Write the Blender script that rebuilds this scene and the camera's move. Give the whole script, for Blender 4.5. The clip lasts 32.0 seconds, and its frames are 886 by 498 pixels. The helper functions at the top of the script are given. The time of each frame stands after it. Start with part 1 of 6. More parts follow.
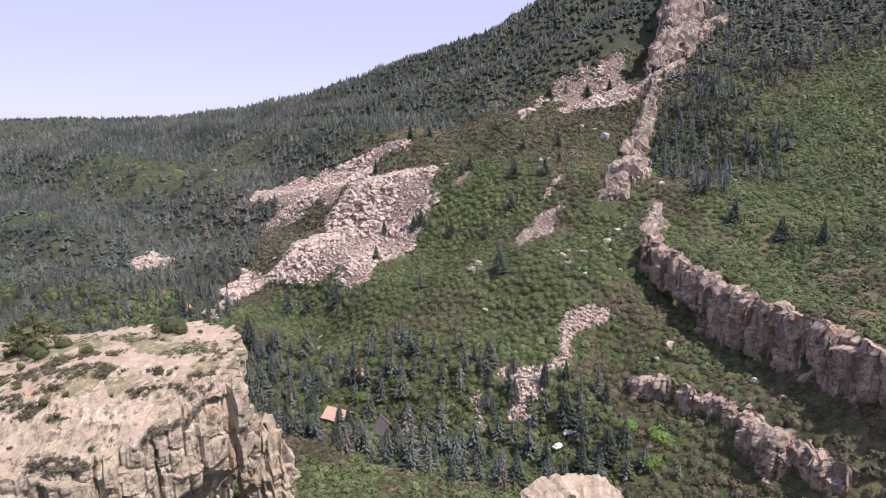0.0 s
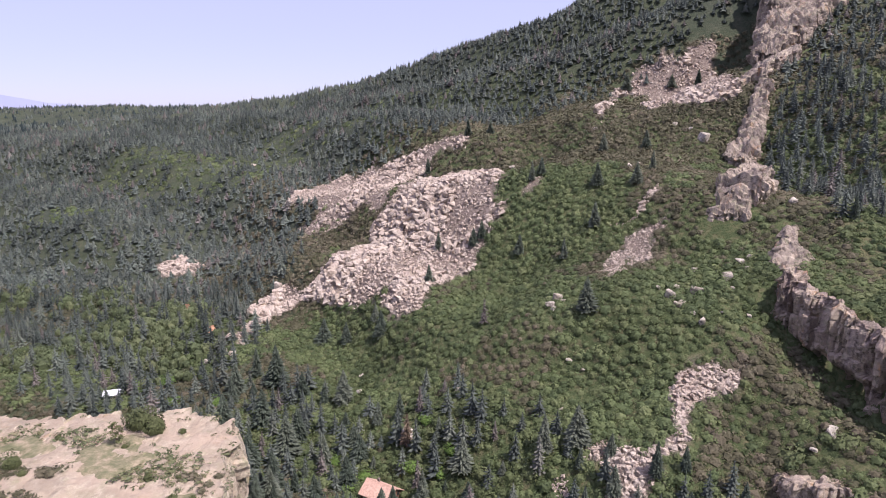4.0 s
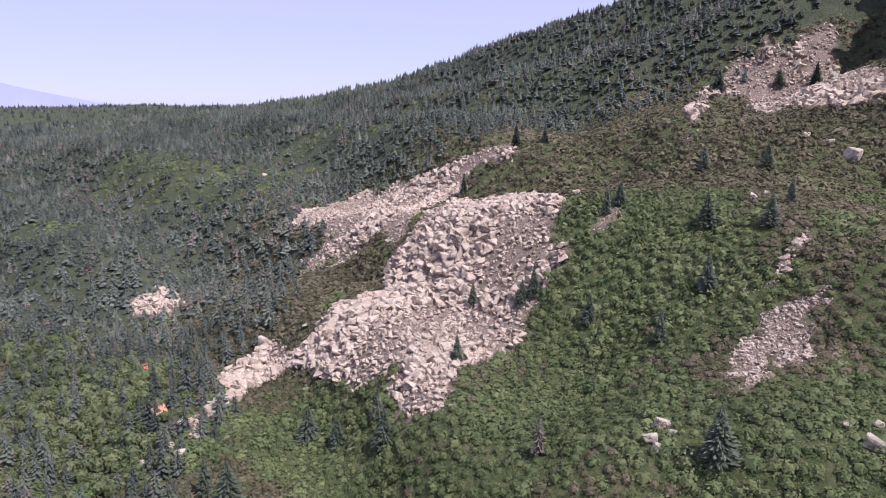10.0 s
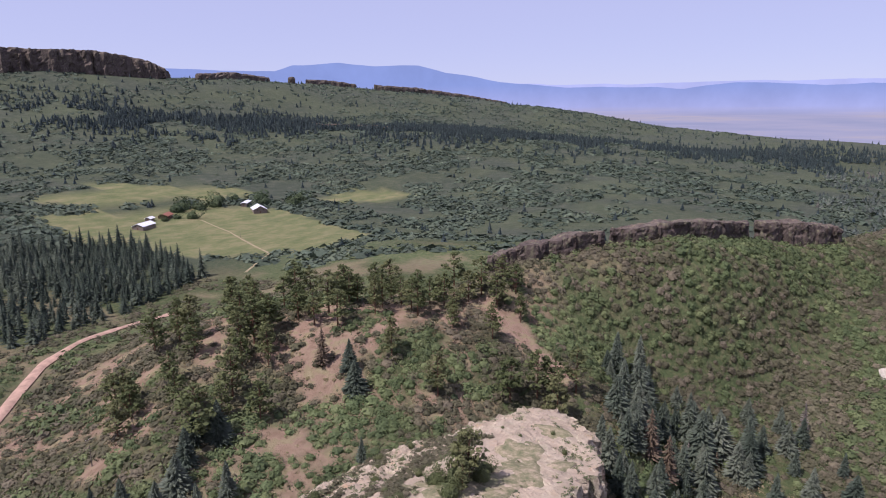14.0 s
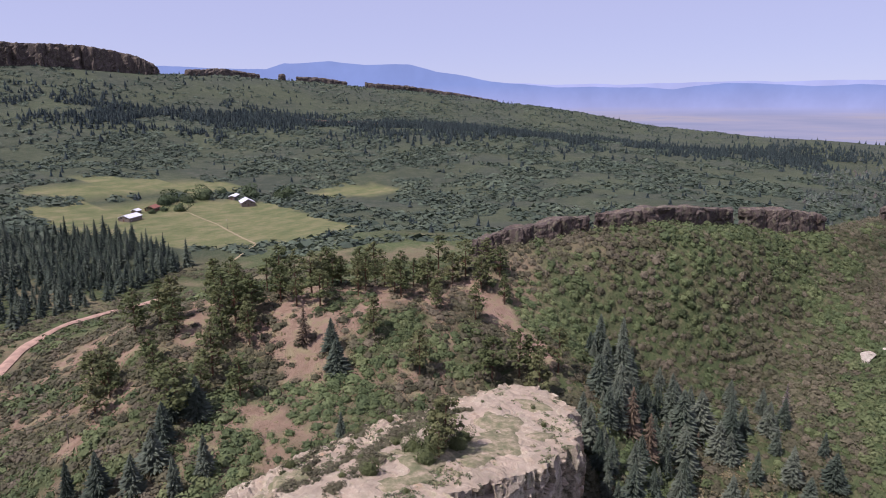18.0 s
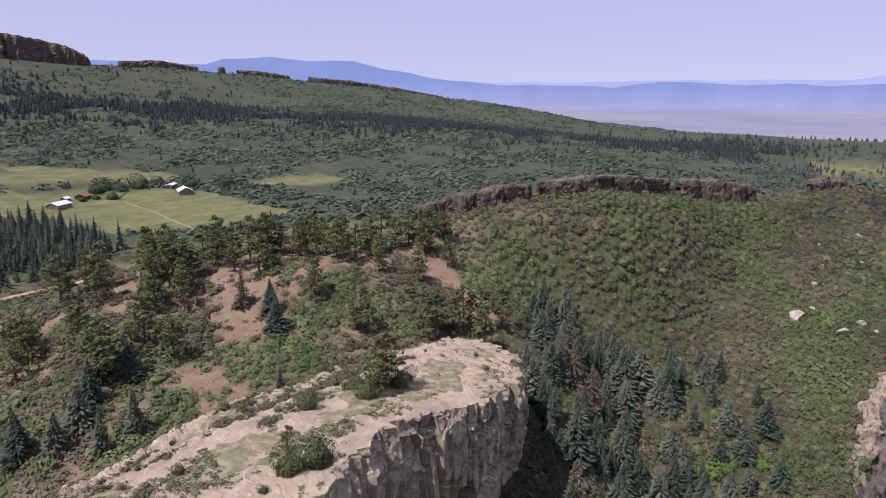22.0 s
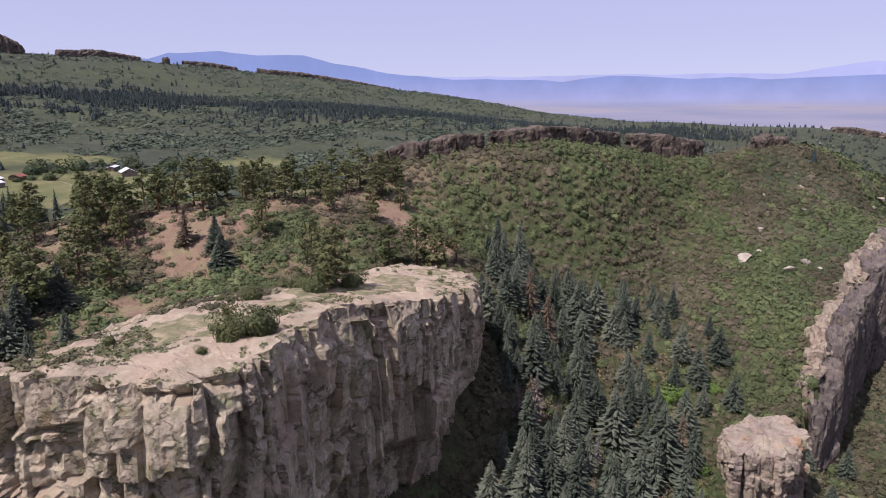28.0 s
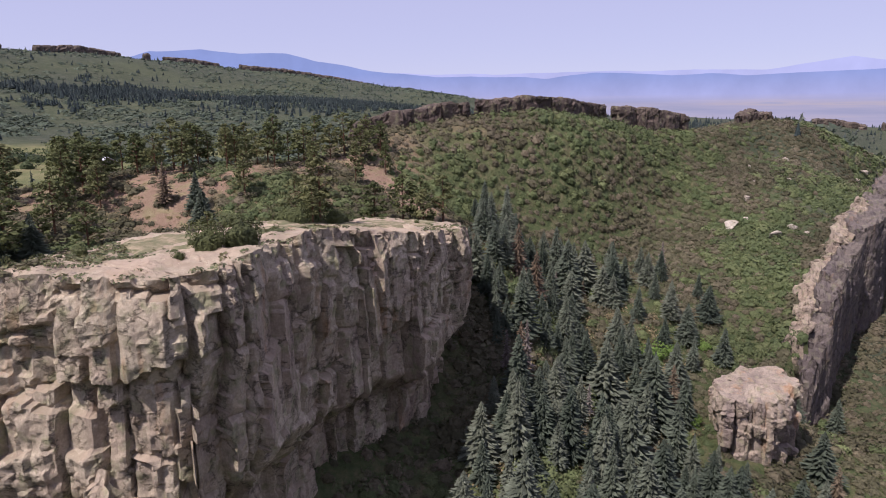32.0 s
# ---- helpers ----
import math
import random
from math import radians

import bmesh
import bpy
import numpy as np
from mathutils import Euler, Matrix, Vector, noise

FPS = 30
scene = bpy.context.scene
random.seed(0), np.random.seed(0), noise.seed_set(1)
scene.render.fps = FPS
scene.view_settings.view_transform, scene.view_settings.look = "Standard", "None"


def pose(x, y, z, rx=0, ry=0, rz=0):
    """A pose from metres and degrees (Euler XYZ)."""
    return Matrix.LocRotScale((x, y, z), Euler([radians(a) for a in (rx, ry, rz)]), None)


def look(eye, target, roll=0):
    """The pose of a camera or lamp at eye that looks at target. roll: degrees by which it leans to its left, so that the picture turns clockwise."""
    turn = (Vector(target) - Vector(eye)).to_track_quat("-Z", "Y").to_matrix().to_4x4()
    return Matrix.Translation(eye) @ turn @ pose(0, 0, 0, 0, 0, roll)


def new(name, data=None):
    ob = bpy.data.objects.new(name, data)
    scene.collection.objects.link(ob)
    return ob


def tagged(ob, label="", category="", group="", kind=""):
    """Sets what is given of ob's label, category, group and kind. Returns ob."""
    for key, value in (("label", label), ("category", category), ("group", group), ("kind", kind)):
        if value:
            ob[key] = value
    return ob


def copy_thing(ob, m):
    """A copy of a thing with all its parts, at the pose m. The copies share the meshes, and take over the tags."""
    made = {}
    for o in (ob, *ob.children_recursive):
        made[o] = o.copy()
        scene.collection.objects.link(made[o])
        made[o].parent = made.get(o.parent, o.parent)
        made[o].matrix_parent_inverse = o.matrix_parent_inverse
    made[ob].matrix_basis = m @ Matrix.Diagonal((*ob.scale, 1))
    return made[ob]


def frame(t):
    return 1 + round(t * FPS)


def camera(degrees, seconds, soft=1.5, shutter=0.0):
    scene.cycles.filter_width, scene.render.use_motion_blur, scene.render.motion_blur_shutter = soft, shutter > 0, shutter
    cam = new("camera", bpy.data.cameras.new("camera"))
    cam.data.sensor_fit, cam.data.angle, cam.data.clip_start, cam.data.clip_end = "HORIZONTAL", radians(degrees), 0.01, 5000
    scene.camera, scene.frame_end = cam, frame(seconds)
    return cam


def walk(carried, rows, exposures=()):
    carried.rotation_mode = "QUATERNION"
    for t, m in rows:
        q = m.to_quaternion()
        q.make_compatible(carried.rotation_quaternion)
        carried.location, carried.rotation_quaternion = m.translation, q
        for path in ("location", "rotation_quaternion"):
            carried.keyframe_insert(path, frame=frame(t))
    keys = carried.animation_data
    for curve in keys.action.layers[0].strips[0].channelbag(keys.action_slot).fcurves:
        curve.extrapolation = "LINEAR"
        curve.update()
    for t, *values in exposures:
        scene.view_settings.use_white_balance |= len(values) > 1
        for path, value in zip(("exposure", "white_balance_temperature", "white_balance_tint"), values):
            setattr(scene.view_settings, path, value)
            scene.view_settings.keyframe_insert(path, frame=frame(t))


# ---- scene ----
cam = camera(68.8, 32.0, soft=1.0)
# seconds, eye in metres, heading, pitch and roll in degrees
PATH = [
    (0.0, -0.00, 0.00, 120.00, -0.00, -11.84, -0.69),
    (0.5, -1.50, 7.29, 120.33, 0.60, -11.97, -0.72),
    (1.0, -2.93, 14.60, 120.60, 1.08, -12.08, -0.67),
    (1.5, -4.30, 21.98, 120.82, 1.66, -12.17, -0.60),
    (2.0, -5.64, 29.42, 121.05, 2.20, -12.26, -0.51),
    (2.5, -6.96, 36.98, 121.29, 2.83, -12.39, -0.43),
    (3.0, -8.27, 44.62, 121.55, 3.24, -12.49, -0.35),
    (3.5, -9.48, 52.23, 121.59, 3.57, -12.60, -0.18),
    (5.5, -11.64, 82.98, 121.07, 5.47, -12.55, 0.09),
    (6.0, -12.14, 90.73, 120.96, 5.95, -12.50, 0.20),
    (6.5, -12.66, 98.51, 120.90, 6.37, -12.50, 0.27),
    (7.0, -13.15, 106.38, 120.96, 6.76, -12.46, 0.33),
    (7.5, -13.55, 114.29, 121.07, 7.09, -12.46, 0.36),
    (8.0, -13.86, 122.23, 121.18, 7.32, -12.47, 0.39),
    (8.5, -14.11, 130.11, 121.28, 7.56, -12.47, 0.39),
    (9.0, -14.29, 137.88, 121.31, 7.79, -12.53, 0.32),
    (9.5, -14.50, 145.70, 121.36, 7.93, -12.53, 0.28),
    (10.0, -14.68, 153.50, 121.46, 7.86, -12.50, 0.26),
    (10.5, -14.86, 161.25, 121.62, 7.94, -12.50, 0.24),
    (11.0, -15.38, 168.95, 122.27, 12.52, -12.50, 0.20),
    (11.5, -13.66, 176.17, 123.84, 28.62, -12.48, 0.13),
    (11.8, -11.84, 180.68, 125.04, 46.86, -12.47, 0.06),
    (12.0, -10.65, 183.87, 125.97, 59.33, -12.48, -0.07),
    (12.2, -9.46, 187.19, 126.91, 71.58, -12.51, -0.18),
    (12.5, -7.69, 192.33, 128.34, 87.24, -12.36, -0.33),
    (13.0, -5.22, 201.60, 130.58, 109.15, -12.18, -0.43),
    (13.5, -4.60, 207.81, 131.94, 118.06, -12.22, -0.38),
    (14.0, -4.81, 211.11, 132.48, 121.02, -12.31, -0.19),
    (14.5, -5.03, 212.62, 132.36, 123.45, -12.34, -0.03),
    (16.5, -4.89, 213.15, 130.38, 121.97, -12.33, 0.14),
    (17.0, -5.14, 213.40, 128.99, 121.41, -12.32, 0.18),
    (17.5, -5.37, 213.62, 127.49, 120.84, -12.30, 0.16),
    (18.0, -5.53, 213.85, 125.98, 120.25, -12.28, 0.12),
    (18.5, -5.61, 214.12, 124.47, 119.63, -12.27, 0.12),
    (19.0, -5.67, 214.40, 123.01, 119.02, -12.27, 0.16),
    (19.5, -5.68, 214.65, 121.55, 118.37, -12.24, 0.22),
    (20.0, -5.65, 214.88, 120.01, 117.74, -12.22, 0.21),
    (20.5, -5.63, 215.09, 118.42, 117.18, -12.22, 0.21),
    (21.0, -5.64, 215.28, 116.80, 116.60, -12.22, 0.27),
    (21.5, -5.63, 215.46, 115.12, 116.06, -12.25, 0.32),
    (22.0, -5.62, 215.65, 113.41, 115.49, -12.29, 0.35),
    (22.5, -5.58, 215.84, 111.68, 114.95, -12.30, 0.37),
    (23.0, -5.54, 216.01, 110.05, 114.44, -12.29, 0.43),
    (23.5, -5.57, 216.16, 108.51, 113.97, -12.33, 0.44),
    (24.0, -5.55, 216.25, 107.00, 113.53, -12.35, 0.42),
    (24.5, -5.51, 216.32, 105.45, 113.16, -12.36, 0.38),
    (25.0, -5.58, 216.55, 103.60, 112.83, -12.35, 0.36),
    (25.5, -5.71, 216.84, 101.66, 112.55, -12.32, 0.31),
    (27.5, -5.49, 216.52, 95.14, 111.53, -12.42, 0.15),
    (28.0, -5.65, 216.57, 93.70, 111.47, -12.42, 0.07),
    (28.5, -5.77, 216.67, 92.13, 111.27, -12.46, -0.04),
    (29.0, -5.87, 216.76, 90.51, 111.04, -12.43, -0.15),
    (29.5, -5.91, 216.80, 88.81, 110.87, -12.44, -0.22),
    (30.0, -5.91, 216.77, 87.11, 110.66, -12.43, -0.26),
    (30.5, -5.83, 216.66, 85.39, 110.50, -12.45, -0.24),
    (31.0, -5.74, 216.53, 83.78, 110.35, -12.46, -0.25),
    (31.5, -5.73, 216.37, 82.42, 110.21, -12.50, -0.27),
    (32.0, -5.83, 216.10, 81.44, 110.17, -12.43, -0.26),
]
walk(cam, [(t, pose(x, y, z, 0, 0, yaw) @ pose(0, 0, 0, 90 + pitch) @ pose(0, 0, 0, 0, 0, roll)) for t, x, y, z, yaw, pitch, roll in PATH],
     exposures=[(0.0, 0.38, 6350, 22), (6.0, 0.33, 6250, 22), (10.5, 0.3, 6150, 22), (12.0, 0.12, 6050, 22), (14.0, 0.05, 6150, 22), (18.0, 0.0, 6200, 22), (24.0, 0.02, 6300, 22), (32.0, 0.05, 6450, 22)])

# ---------------------------------------------------------------- light
SUN_TO = Vector((0.45, -0.26, 0.855)).normalized()
world = bpy.data.worlds.new("sky")
scene.world = world
world.use_nodes = True
wn = world.node_tree
sky = wn.nodes.new("ShaderNodeTexSky")
sky.sky_type, sky.sun_disc = "NISHITA", False
sky.sun_elevation = math.asin(SUN_TO.z)
sky.sun_rotation = math.atan2(SUN_TO.x, SUN_TO.y)
sky.altitude, sky.air_density, sky.dust_density, sky.ozone_density = 2200, 1.0, 1.2, 2.5
wn.nodes["Background"].inputs[1].default_value = 0.108
haze = wn.nodes.new("ShaderNodeMix")  # summer haze evens out the blue
haze.data_type = "RGBA"
haze.inputs[0].default_value = 0.72
haze.inputs[7].default_value = (5.3, 5.4, 7.6, 1)
wn.links.new(sky.outputs[0], haze.inputs[6])
wn.links.new(haze.outputs[2], wn.nodes["Background"].inputs[0])
sun = new("sun", bpy.data.lights.new("sun", "SUN"))
sun.data.energy, sun.data.angle, sun.data.color = 5.0, radians(0.6), (1.0, 0.95, 0.88)
sun.matrix_world = look((0, 0, 600), Vector((0, 0, 600)) - SUN_TO)
# ---------------------------------------------------------------- shape of the land
def hash3(ix, iy, iz, seed=0):
    """Numbers between 0 and 1 for whole-number cells."""
    n = (ix.astype(np.int64) * 374761393 + iy.astype(np.int64) * 668265263 + iz.astype(np.int64) * 2147483647 + seed * 974634777) & 0xFFFFFFFF
    n = ((n ^ (n >> 13)) * 1274126177) & 0xFFFFFFFF
    n = ((n ^ (n >> 16)) * 2246822519) & 0xFFFFFFFF
    return ((n ^ (n >> 15)) & 0xFFFFFF) / float(0xFFFFFF)


def vnoise(x, y, z=None, seed=0):
    """Smooth value noise, about -1 to 1."""
    x, y = np.asarray(x, float), np.asarray(y, float)
    z = np.zeros_like(x) if z is None else np.asarray(z, float)
    ix, iy, iz = np.floor(x), np.floor(y), np.floor(z)
    fx, fy, fz = x - ix, y - iy, z - iz
    fx, fy, fz = (f * f * (3 - 2 * f) for f in (fx, fy, fz))
    out = 0
    for a in (0, 1):
        for b in (0, 1):
            for c in (0, 1):
                w = (fx if a else 1 - fx) * (fy if b else 1 - fy) * (fz if c else 1 - fz)
                out = out + w * hash3(ix + a, iy + b, iz + c, seed)
    return out * 2 - 1


def fbm(x, y, z=None, octaves=4, seed=0):
    out, amp = 0, 1.0
    for o in range(octaves):
        s = 2.03 ** o
        out = out + amp * vnoise(np.asarray(x) * s + 13.7 * o, np.asarray(y) * s - 7.1 * o, None if z is None else np.asarray(z) * s, seed + o)
        amp *= 0.5
    return out


def smooth(a, b, v):
    k = np.clip((np.asarray(v, float) - a) / (b - a), 0, 1)
    return k * k * (3 - 2 * k)


# Break lines of the land: floors of the valleys, feet, shoulders and crests of the slopes (x, y, height).
VALLEY = [(170, 110, -4), (36, 195, 2), (-44, 245, -5), (-110, 285, 1), (-200, 325, 1), (-320, 385, -10), (-640, 470, -40), (-1400, 640, -80)]
GULLY = [(-110, 245, -8), (-150, 210, 0), (-185, 190, 14), (-215, 172, 32)]
FOOT = [(34, 238, 25), (-8, 262, 26), (-60, 300, 8), (-120, 375, 12), (-200, 430, 8), (-330, 470, 4), (-600, 600, 4)]
SHOULDER = [(72, 274, 57), (40, 292, 60), (8, 292, 49), (-16, 290, 35), (-60, 385, 44), (-119, 440, 36), (-210, 485, 16), (-290, 530, 32), (-420, 640, 44)]
FLANK = [(140, 300, 82), (90, 335, 88), (66, 400, 96), (3, 416, 86), (-45, 432, 77), (-130, 520, 58), (-222, 635, 67), (-345, 700, 84), (-700, 950, 84)]
UPPER = [(215, 430, 140), (144, 470, 142), (80, 455, 116), (62, 520, 122), (6, 500, 103), (-60, 600, 112), (-180, 760, 108), (-440, 960, 112), (-720, 1020, 88)]
CREST = [(460, 880, 400), (260, 760, 345), (130, 780, 252), (60, 790, 209), (-120, 850, 161), (-280, 960, 130), (-560, 1400, 123), (-1000, 1600, 121), (-1330, 1560, 119)]
HEIGHTS = [(220, 620, 236), (130, 640, 196), (60, 655, 164), (-60, 710, 138), (-190, 830, 124)]
EAST = [(150, 215, 66), (166, 260, 70), (200, 310, 90), (233, 373, 124)]
DIP = [(-470, 1130, 92), (-760, 1230, 62), (-1100, 1280, 20)]
EAST_FAR = [(250, 180, 90), (350, 330, 140)]
BEHIND = [(600, 1100, 250), (0, 1400, 120), (-700, 2000, 40), (-1700, 1900, 10), (-1750, 1300, -40)]
WALL_TOP = [(88, 285, 71), (98, 262, 66), (107, 235, 61), (115, 212, 58.5), (123, 192, 57.5), (138, 145, 55)]
WALL_FOOT = [(72, 268, 53), (80, 255, 50), (87, 232, 42), (97, 205, 38), (106, 178, 40), (116, 145, 41)]
LEDGE_TOP = [(72, 232, 30), (82, 218, 30), (91, 206, 30), (100, 190, 30), (107, 174, 29), (115, 152, 27)]
LEDGE = [(54, 243, 38), (64, 226, 20), (76, 204, 18), (90, 176, 16), (100, 150, 15)]
WEDGE_FOOT = [(-150, 260, -8), (-182, 260, -8), (-206, 267, -7), (-232, 276, -4), (-264, 289, 3), (-300, 306, 10), (-340, 326, 18), (-420, 350, 18)]
WEDGE_SOUTH = [(-170, 224, 6), (-200, 241, 11), (-225, 248, 21), (-250, 257, 30), (-275, 267, 36), (-300, 277, 41), (-340, 292, 46)]
OAK_SLOPE = [(-215, 200, 22), (-249, 212, 24), (-285, 232, 33), (-317, 228, 50), (-367, 258, 56)]
RIDGE = [(-205, 105, 66), (-237, 112, 76), (-280, 156, 80), (-333, 190, 72), (-364, 222, 69), (-398, 248, 74), (-420, 275, 72), (-432, 302, 60), (-460, 340, 46)]
RIDGE_BACK = [(-240, 60, 50), (-300, 110, 42), (-380, 160, 34), (-450, 220, 26), (-540, 320, 10)]
PINE_HILL = [(-112, 70, 48), (-140, 40, 57), (-160, 52, 61), (-178, 80, 64), (-190, 105, 63), (-197, 135, 54), (-180, 160, 46)]
MESA_SOUTH = [(-40, 130, 22), (-70, 132, 30), (-105, 118, 42), (-125, 110, 47)]
MESA_NORTH = [(-38, 175, 6), (-62, 196, 6), (-100, 196, 12), (-140, 186, 22), (-172, 168, 44)]
NEAR_SOUTH = [(60, 60, 10), (-40, 60, 25), (-90, 20, 36), (-110, -60, 34)]
MEADOW = [(-200, -90, 30), (-310, -180, 29), (-420, -230, 28), (-560, -300, 29), (-700, -180, 28), (-520, -60, 27)]
SAGE = [(-900, 100, 24), (-790, -160, 52), (-740, -340, 54), (-600, -460, 52), (-400, -540, 56)]
BELT = [(-1500, 300, 10), (-1250, -150, 62), (-1080, -420, 84), (-900, -680, 104), (-600, -900, 110)]
RIM = [(-2250, -80, 58), (-2150, -500, 120), (-1900, -780, 158), (-1700, -940, 178), (-1400, -1080, 200), (-1050, -1120, 210), (-930, -1130, 212), (-700, -1200, 226), (-400, -1350, 230)]
FAR_RIDGE = [(-1650, 250, 74), (-1640, 430, 71), (-1600, 640, 66), (-1500, 900, 58), (-1400, 1080, 46)]
PLAIN = [(-2000, 1300, -70), (-2300, 700, -75), (-2600, 200, -72), (-3200, -800, -60), (-3000, 2200, -70), (-4600, 0, -70), (-4200, 4000, -70)]
FAR = [(2500, 0, 60), (2000, 2500, 120), (1500, -2500, 120), (-1500, -3500, 100), (-4500, -3500, -40), (0, 4600, 40), (300, -300, 20)]
LINES = [VALLEY, DIP, HEIGHTS, EAST, EAST_FAR, FAR_RIDGE, WALL_TOP, WALL_FOOT, LEDGE_TOP, LEDGE, GULLY, FOOT, SHOULDER, FLANK, UPPER, CREST, BEHIND, WEDGE_FOOT, WEDGE_SOUTH, OAK_SLOPE, RIDGE, RIDGE_BACK,
         PINE_HILL, MESA_SOUTH, MESA_NORTH, NEAR_SOUTH, MEADOW, SAGE, BELT, RIM, PLAIN, FAR]


def spine(x, y, pts):
    """The distance to a break line and its height at the nearest place."""
    best, level = np.full(np.shape(x), 1e18), np.zeros(np.shape(x))
    for (x0, y0, z0), (x1, y1, z1) in zip(pts, pts[1:]):
        dx, dy = x1 - x0, y1 - y0
        k = np.clip(((x - x0) * dx + (y - y0) * dy) / (dx * dx + dy * dy), 0, 1)
        d = (x - x0 - k * dx) ** 2 + (y - y0 - k * dy) ** 2
        near = d < best
        best, level = np.where(near, d, best), np.where(near, z0 + k * (z1 - z0), level)
    return np.sqrt(best), level


def land(x, y):
    """Height of the open ground."""
    x, y = np.asarray(x, float), np.asarray(y, float)
    total, weight = 0, 0
    for pts in LINES:
        d, level = spine(x, y, pts)
        w = 1 / (d + 3) ** 3.2
        total, weight = total + w * level, weight + w
    base = total / weight
    # east of the dike the mountain is one even wooded slope
    side = np.interp(y, [340, 430, 640, 1000], [138, 116, 190, 330])
    a, b = 90 + 0.25 * (x - 200) + 0.455 * (y - 310), 66 + 0.10 * (x - 150) + 0.03 * (y - 215)
    slope = np.minimum(b + 14 * np.logaddexp(0, (a - b) / 14), 430)
    k = smooth(0, 46, x - side) * smooth(1500, 900, np.hypot(x, y)) * smooth(120, 190, y)
    return base + (slope - base) * k


def spread(lo, hi, step, far_lo, far_hi, growth):
    """Even steps across the middle, growing steps out to the horizon."""
    mid = list(np.arange(lo, hi + step, step))
    out, d = [], step
    a, b = mid[0], mid[-1]
    left, right = [], []
    while a > far_lo:
        d *= growth
        a -= d
        left.append(a)
    d = step
    while b < far_hi:
        d *= growth
        b += d
        right.append(b)
    return np.array(left[::-1] + mid + right)


GX = spread(-470, 300, 4.4, -4900, 4700, 1.07)
GY = spread(20, 760, 4.4, -4700, 4900, 1.07)
XX, YY = np.meshgrid(GX, GY, indexing="ij")
GZ = land(XX, YY)
for _ in range(10):
    pad = np.pad(GZ, 1, mode="edge")
    GZ = (pad[1:-1, 1:-1] * 2 + pad[:-2, 1:-1] + pad[2:, 1:-1] + pad[1:-1, :-2] + pad[1:-1, 2:]) / 6
GZ = GZ + 1.0 * fbm(XX / 40, YY / 40, seed=3, octaves=4) * smooth(0, 300, np.hypot(XX + 330, YY + 200))
# below the orange cliff the ground drops to a shelf
CLIFF_LINE = [(88, 274, 55), (92, 258, 45), (99, 238, 38), (106, 212, 37), (113, 190, 39), (121, 165, 40), (132, 140, 40)]
cliff_d, cliff_foot = spine(XX, YY, CLIFF_LINE)
west = XX - np.interp(-YY, [-b for _, b, _ in CLIFF_LINE], [a for a, *_ in CLIFF_LINE])
GZ = np.where((west < 2) & (YY < 272) & (YY > 138), GZ + (np.minimum(GZ, cliff_foot - 0.12 * cliff_d) - GZ) * smooth(22, 9, cliff_d), GZ)
# the shelf runs level from the cliff's foot to the edge of the ledge below
LEDGE_LINE = [(67, 221, 25.5), (79, 206, 28), (92, 186, 29), (102, 166, 27.5), (108, 152, 25)]
ledge_d, ledge_z = spine(XX, YY, LEDGE_LINE)
beyond = XX - np.interp(-YY, [-b for _, b, _ in LEDGE_LINE], [a for a, *_ in LEDGE_LINE])
k = smooth(148, 156, YY) * smooth(224, 212, YY)
shelf = (ledge_z * cliff_d + cliff_foot * ledge_d) / (ledge_d + cliff_d)
GZ = np.where((beyond > 0) & (west < 2), GZ + (shelf - GZ) * k, np.where(west < 2, GZ + (np.minimum(GZ, ledge_z - 6 - 0.3 * ledge_d) - GZ) * k * smooth(20, 8, ledge_d), GZ))
_, cliff_rim = spine(XX, YY, [(88, 274, 66), (92, 258, 64.5), (95, 246, 62.3), (100, 234, 59), (107, 212, 57), (114, 190, 56), (121, 165, 55.3), (132, 140, 53)])
GZ = np.where((west >= 2) & (YY < 274) & (YY > 134), GZ + (np.maximum(GZ, cliff_rim - 0.6 + 0.08 * cliff_d) - GZ) * smooth(34, 16, cliff_d), GZ)
# the wedge of rock stands on a step: high ground behind it, a drop before it
WEDGE_LINE = [(-186, 246, 9, -8), (-206, 254, 19, -8), (-232, 262, 32, -5), (-270, 277, 41, 4), (-300, 289, 47, 10), (-343, 306, 51, 20)]
top_d, top_z = spine(XX, YY, [(a, b, c) for a, b, c, _ in WEDGE_LINE])
_, foot_z = spine(XX, YY, [(a, b, d) for a, b, _, d in WEDGE_LINE])
north = YY - np.interp(-XX, [-a for a, *_ in [p for p in WEDGE_LINE]], [b for _, b, *_ in WEDGE_LINE])
k = smooth(-186, -194, XX) * smooth(-352, -335, XX)
GZ = np.where(north > 0, GZ + (np.minimum(GZ, foot_z - 0.06 * top_d) - GZ) * k * smooth(44, 18, top_d), GZ + (np.maximum(GZ, top_z - 2.0 - 0.36 * top_d) - GZ) * k * smooth(36, 14, top_d))
GZ = GZ + 10 * fbm(XX / 420, YY / 420, seed=9, octaves=3) * smooth(700, 1600, np.hypot(XX + 60, YY - 250)) * smooth(-76, -20, GZ)


def ground(x, y):
    """Height of the ground sheet."""
    x, y = np.asarray(x, float), np.asarray(y, float)
    i = np.clip(np.searchsorted(GX, x) - 1, 0, len(GX) - 2)
    j = np.clip(np.searchsorted(GY, y) - 1, 0, len(GY) - 2)
    fx, fy = (x - GX[i]) / (GX[i + 1] - GX[i]), (y - GY[j]) / (GY[j + 1] - GY[j])
    return (GZ[i, j] * (1 - fx) + GZ[i + 1, j] * fx) * (1 - fy) + (GZ[i, j + 1] * (1 - fx) + GZ[i + 1, j + 1] * fx) * fy


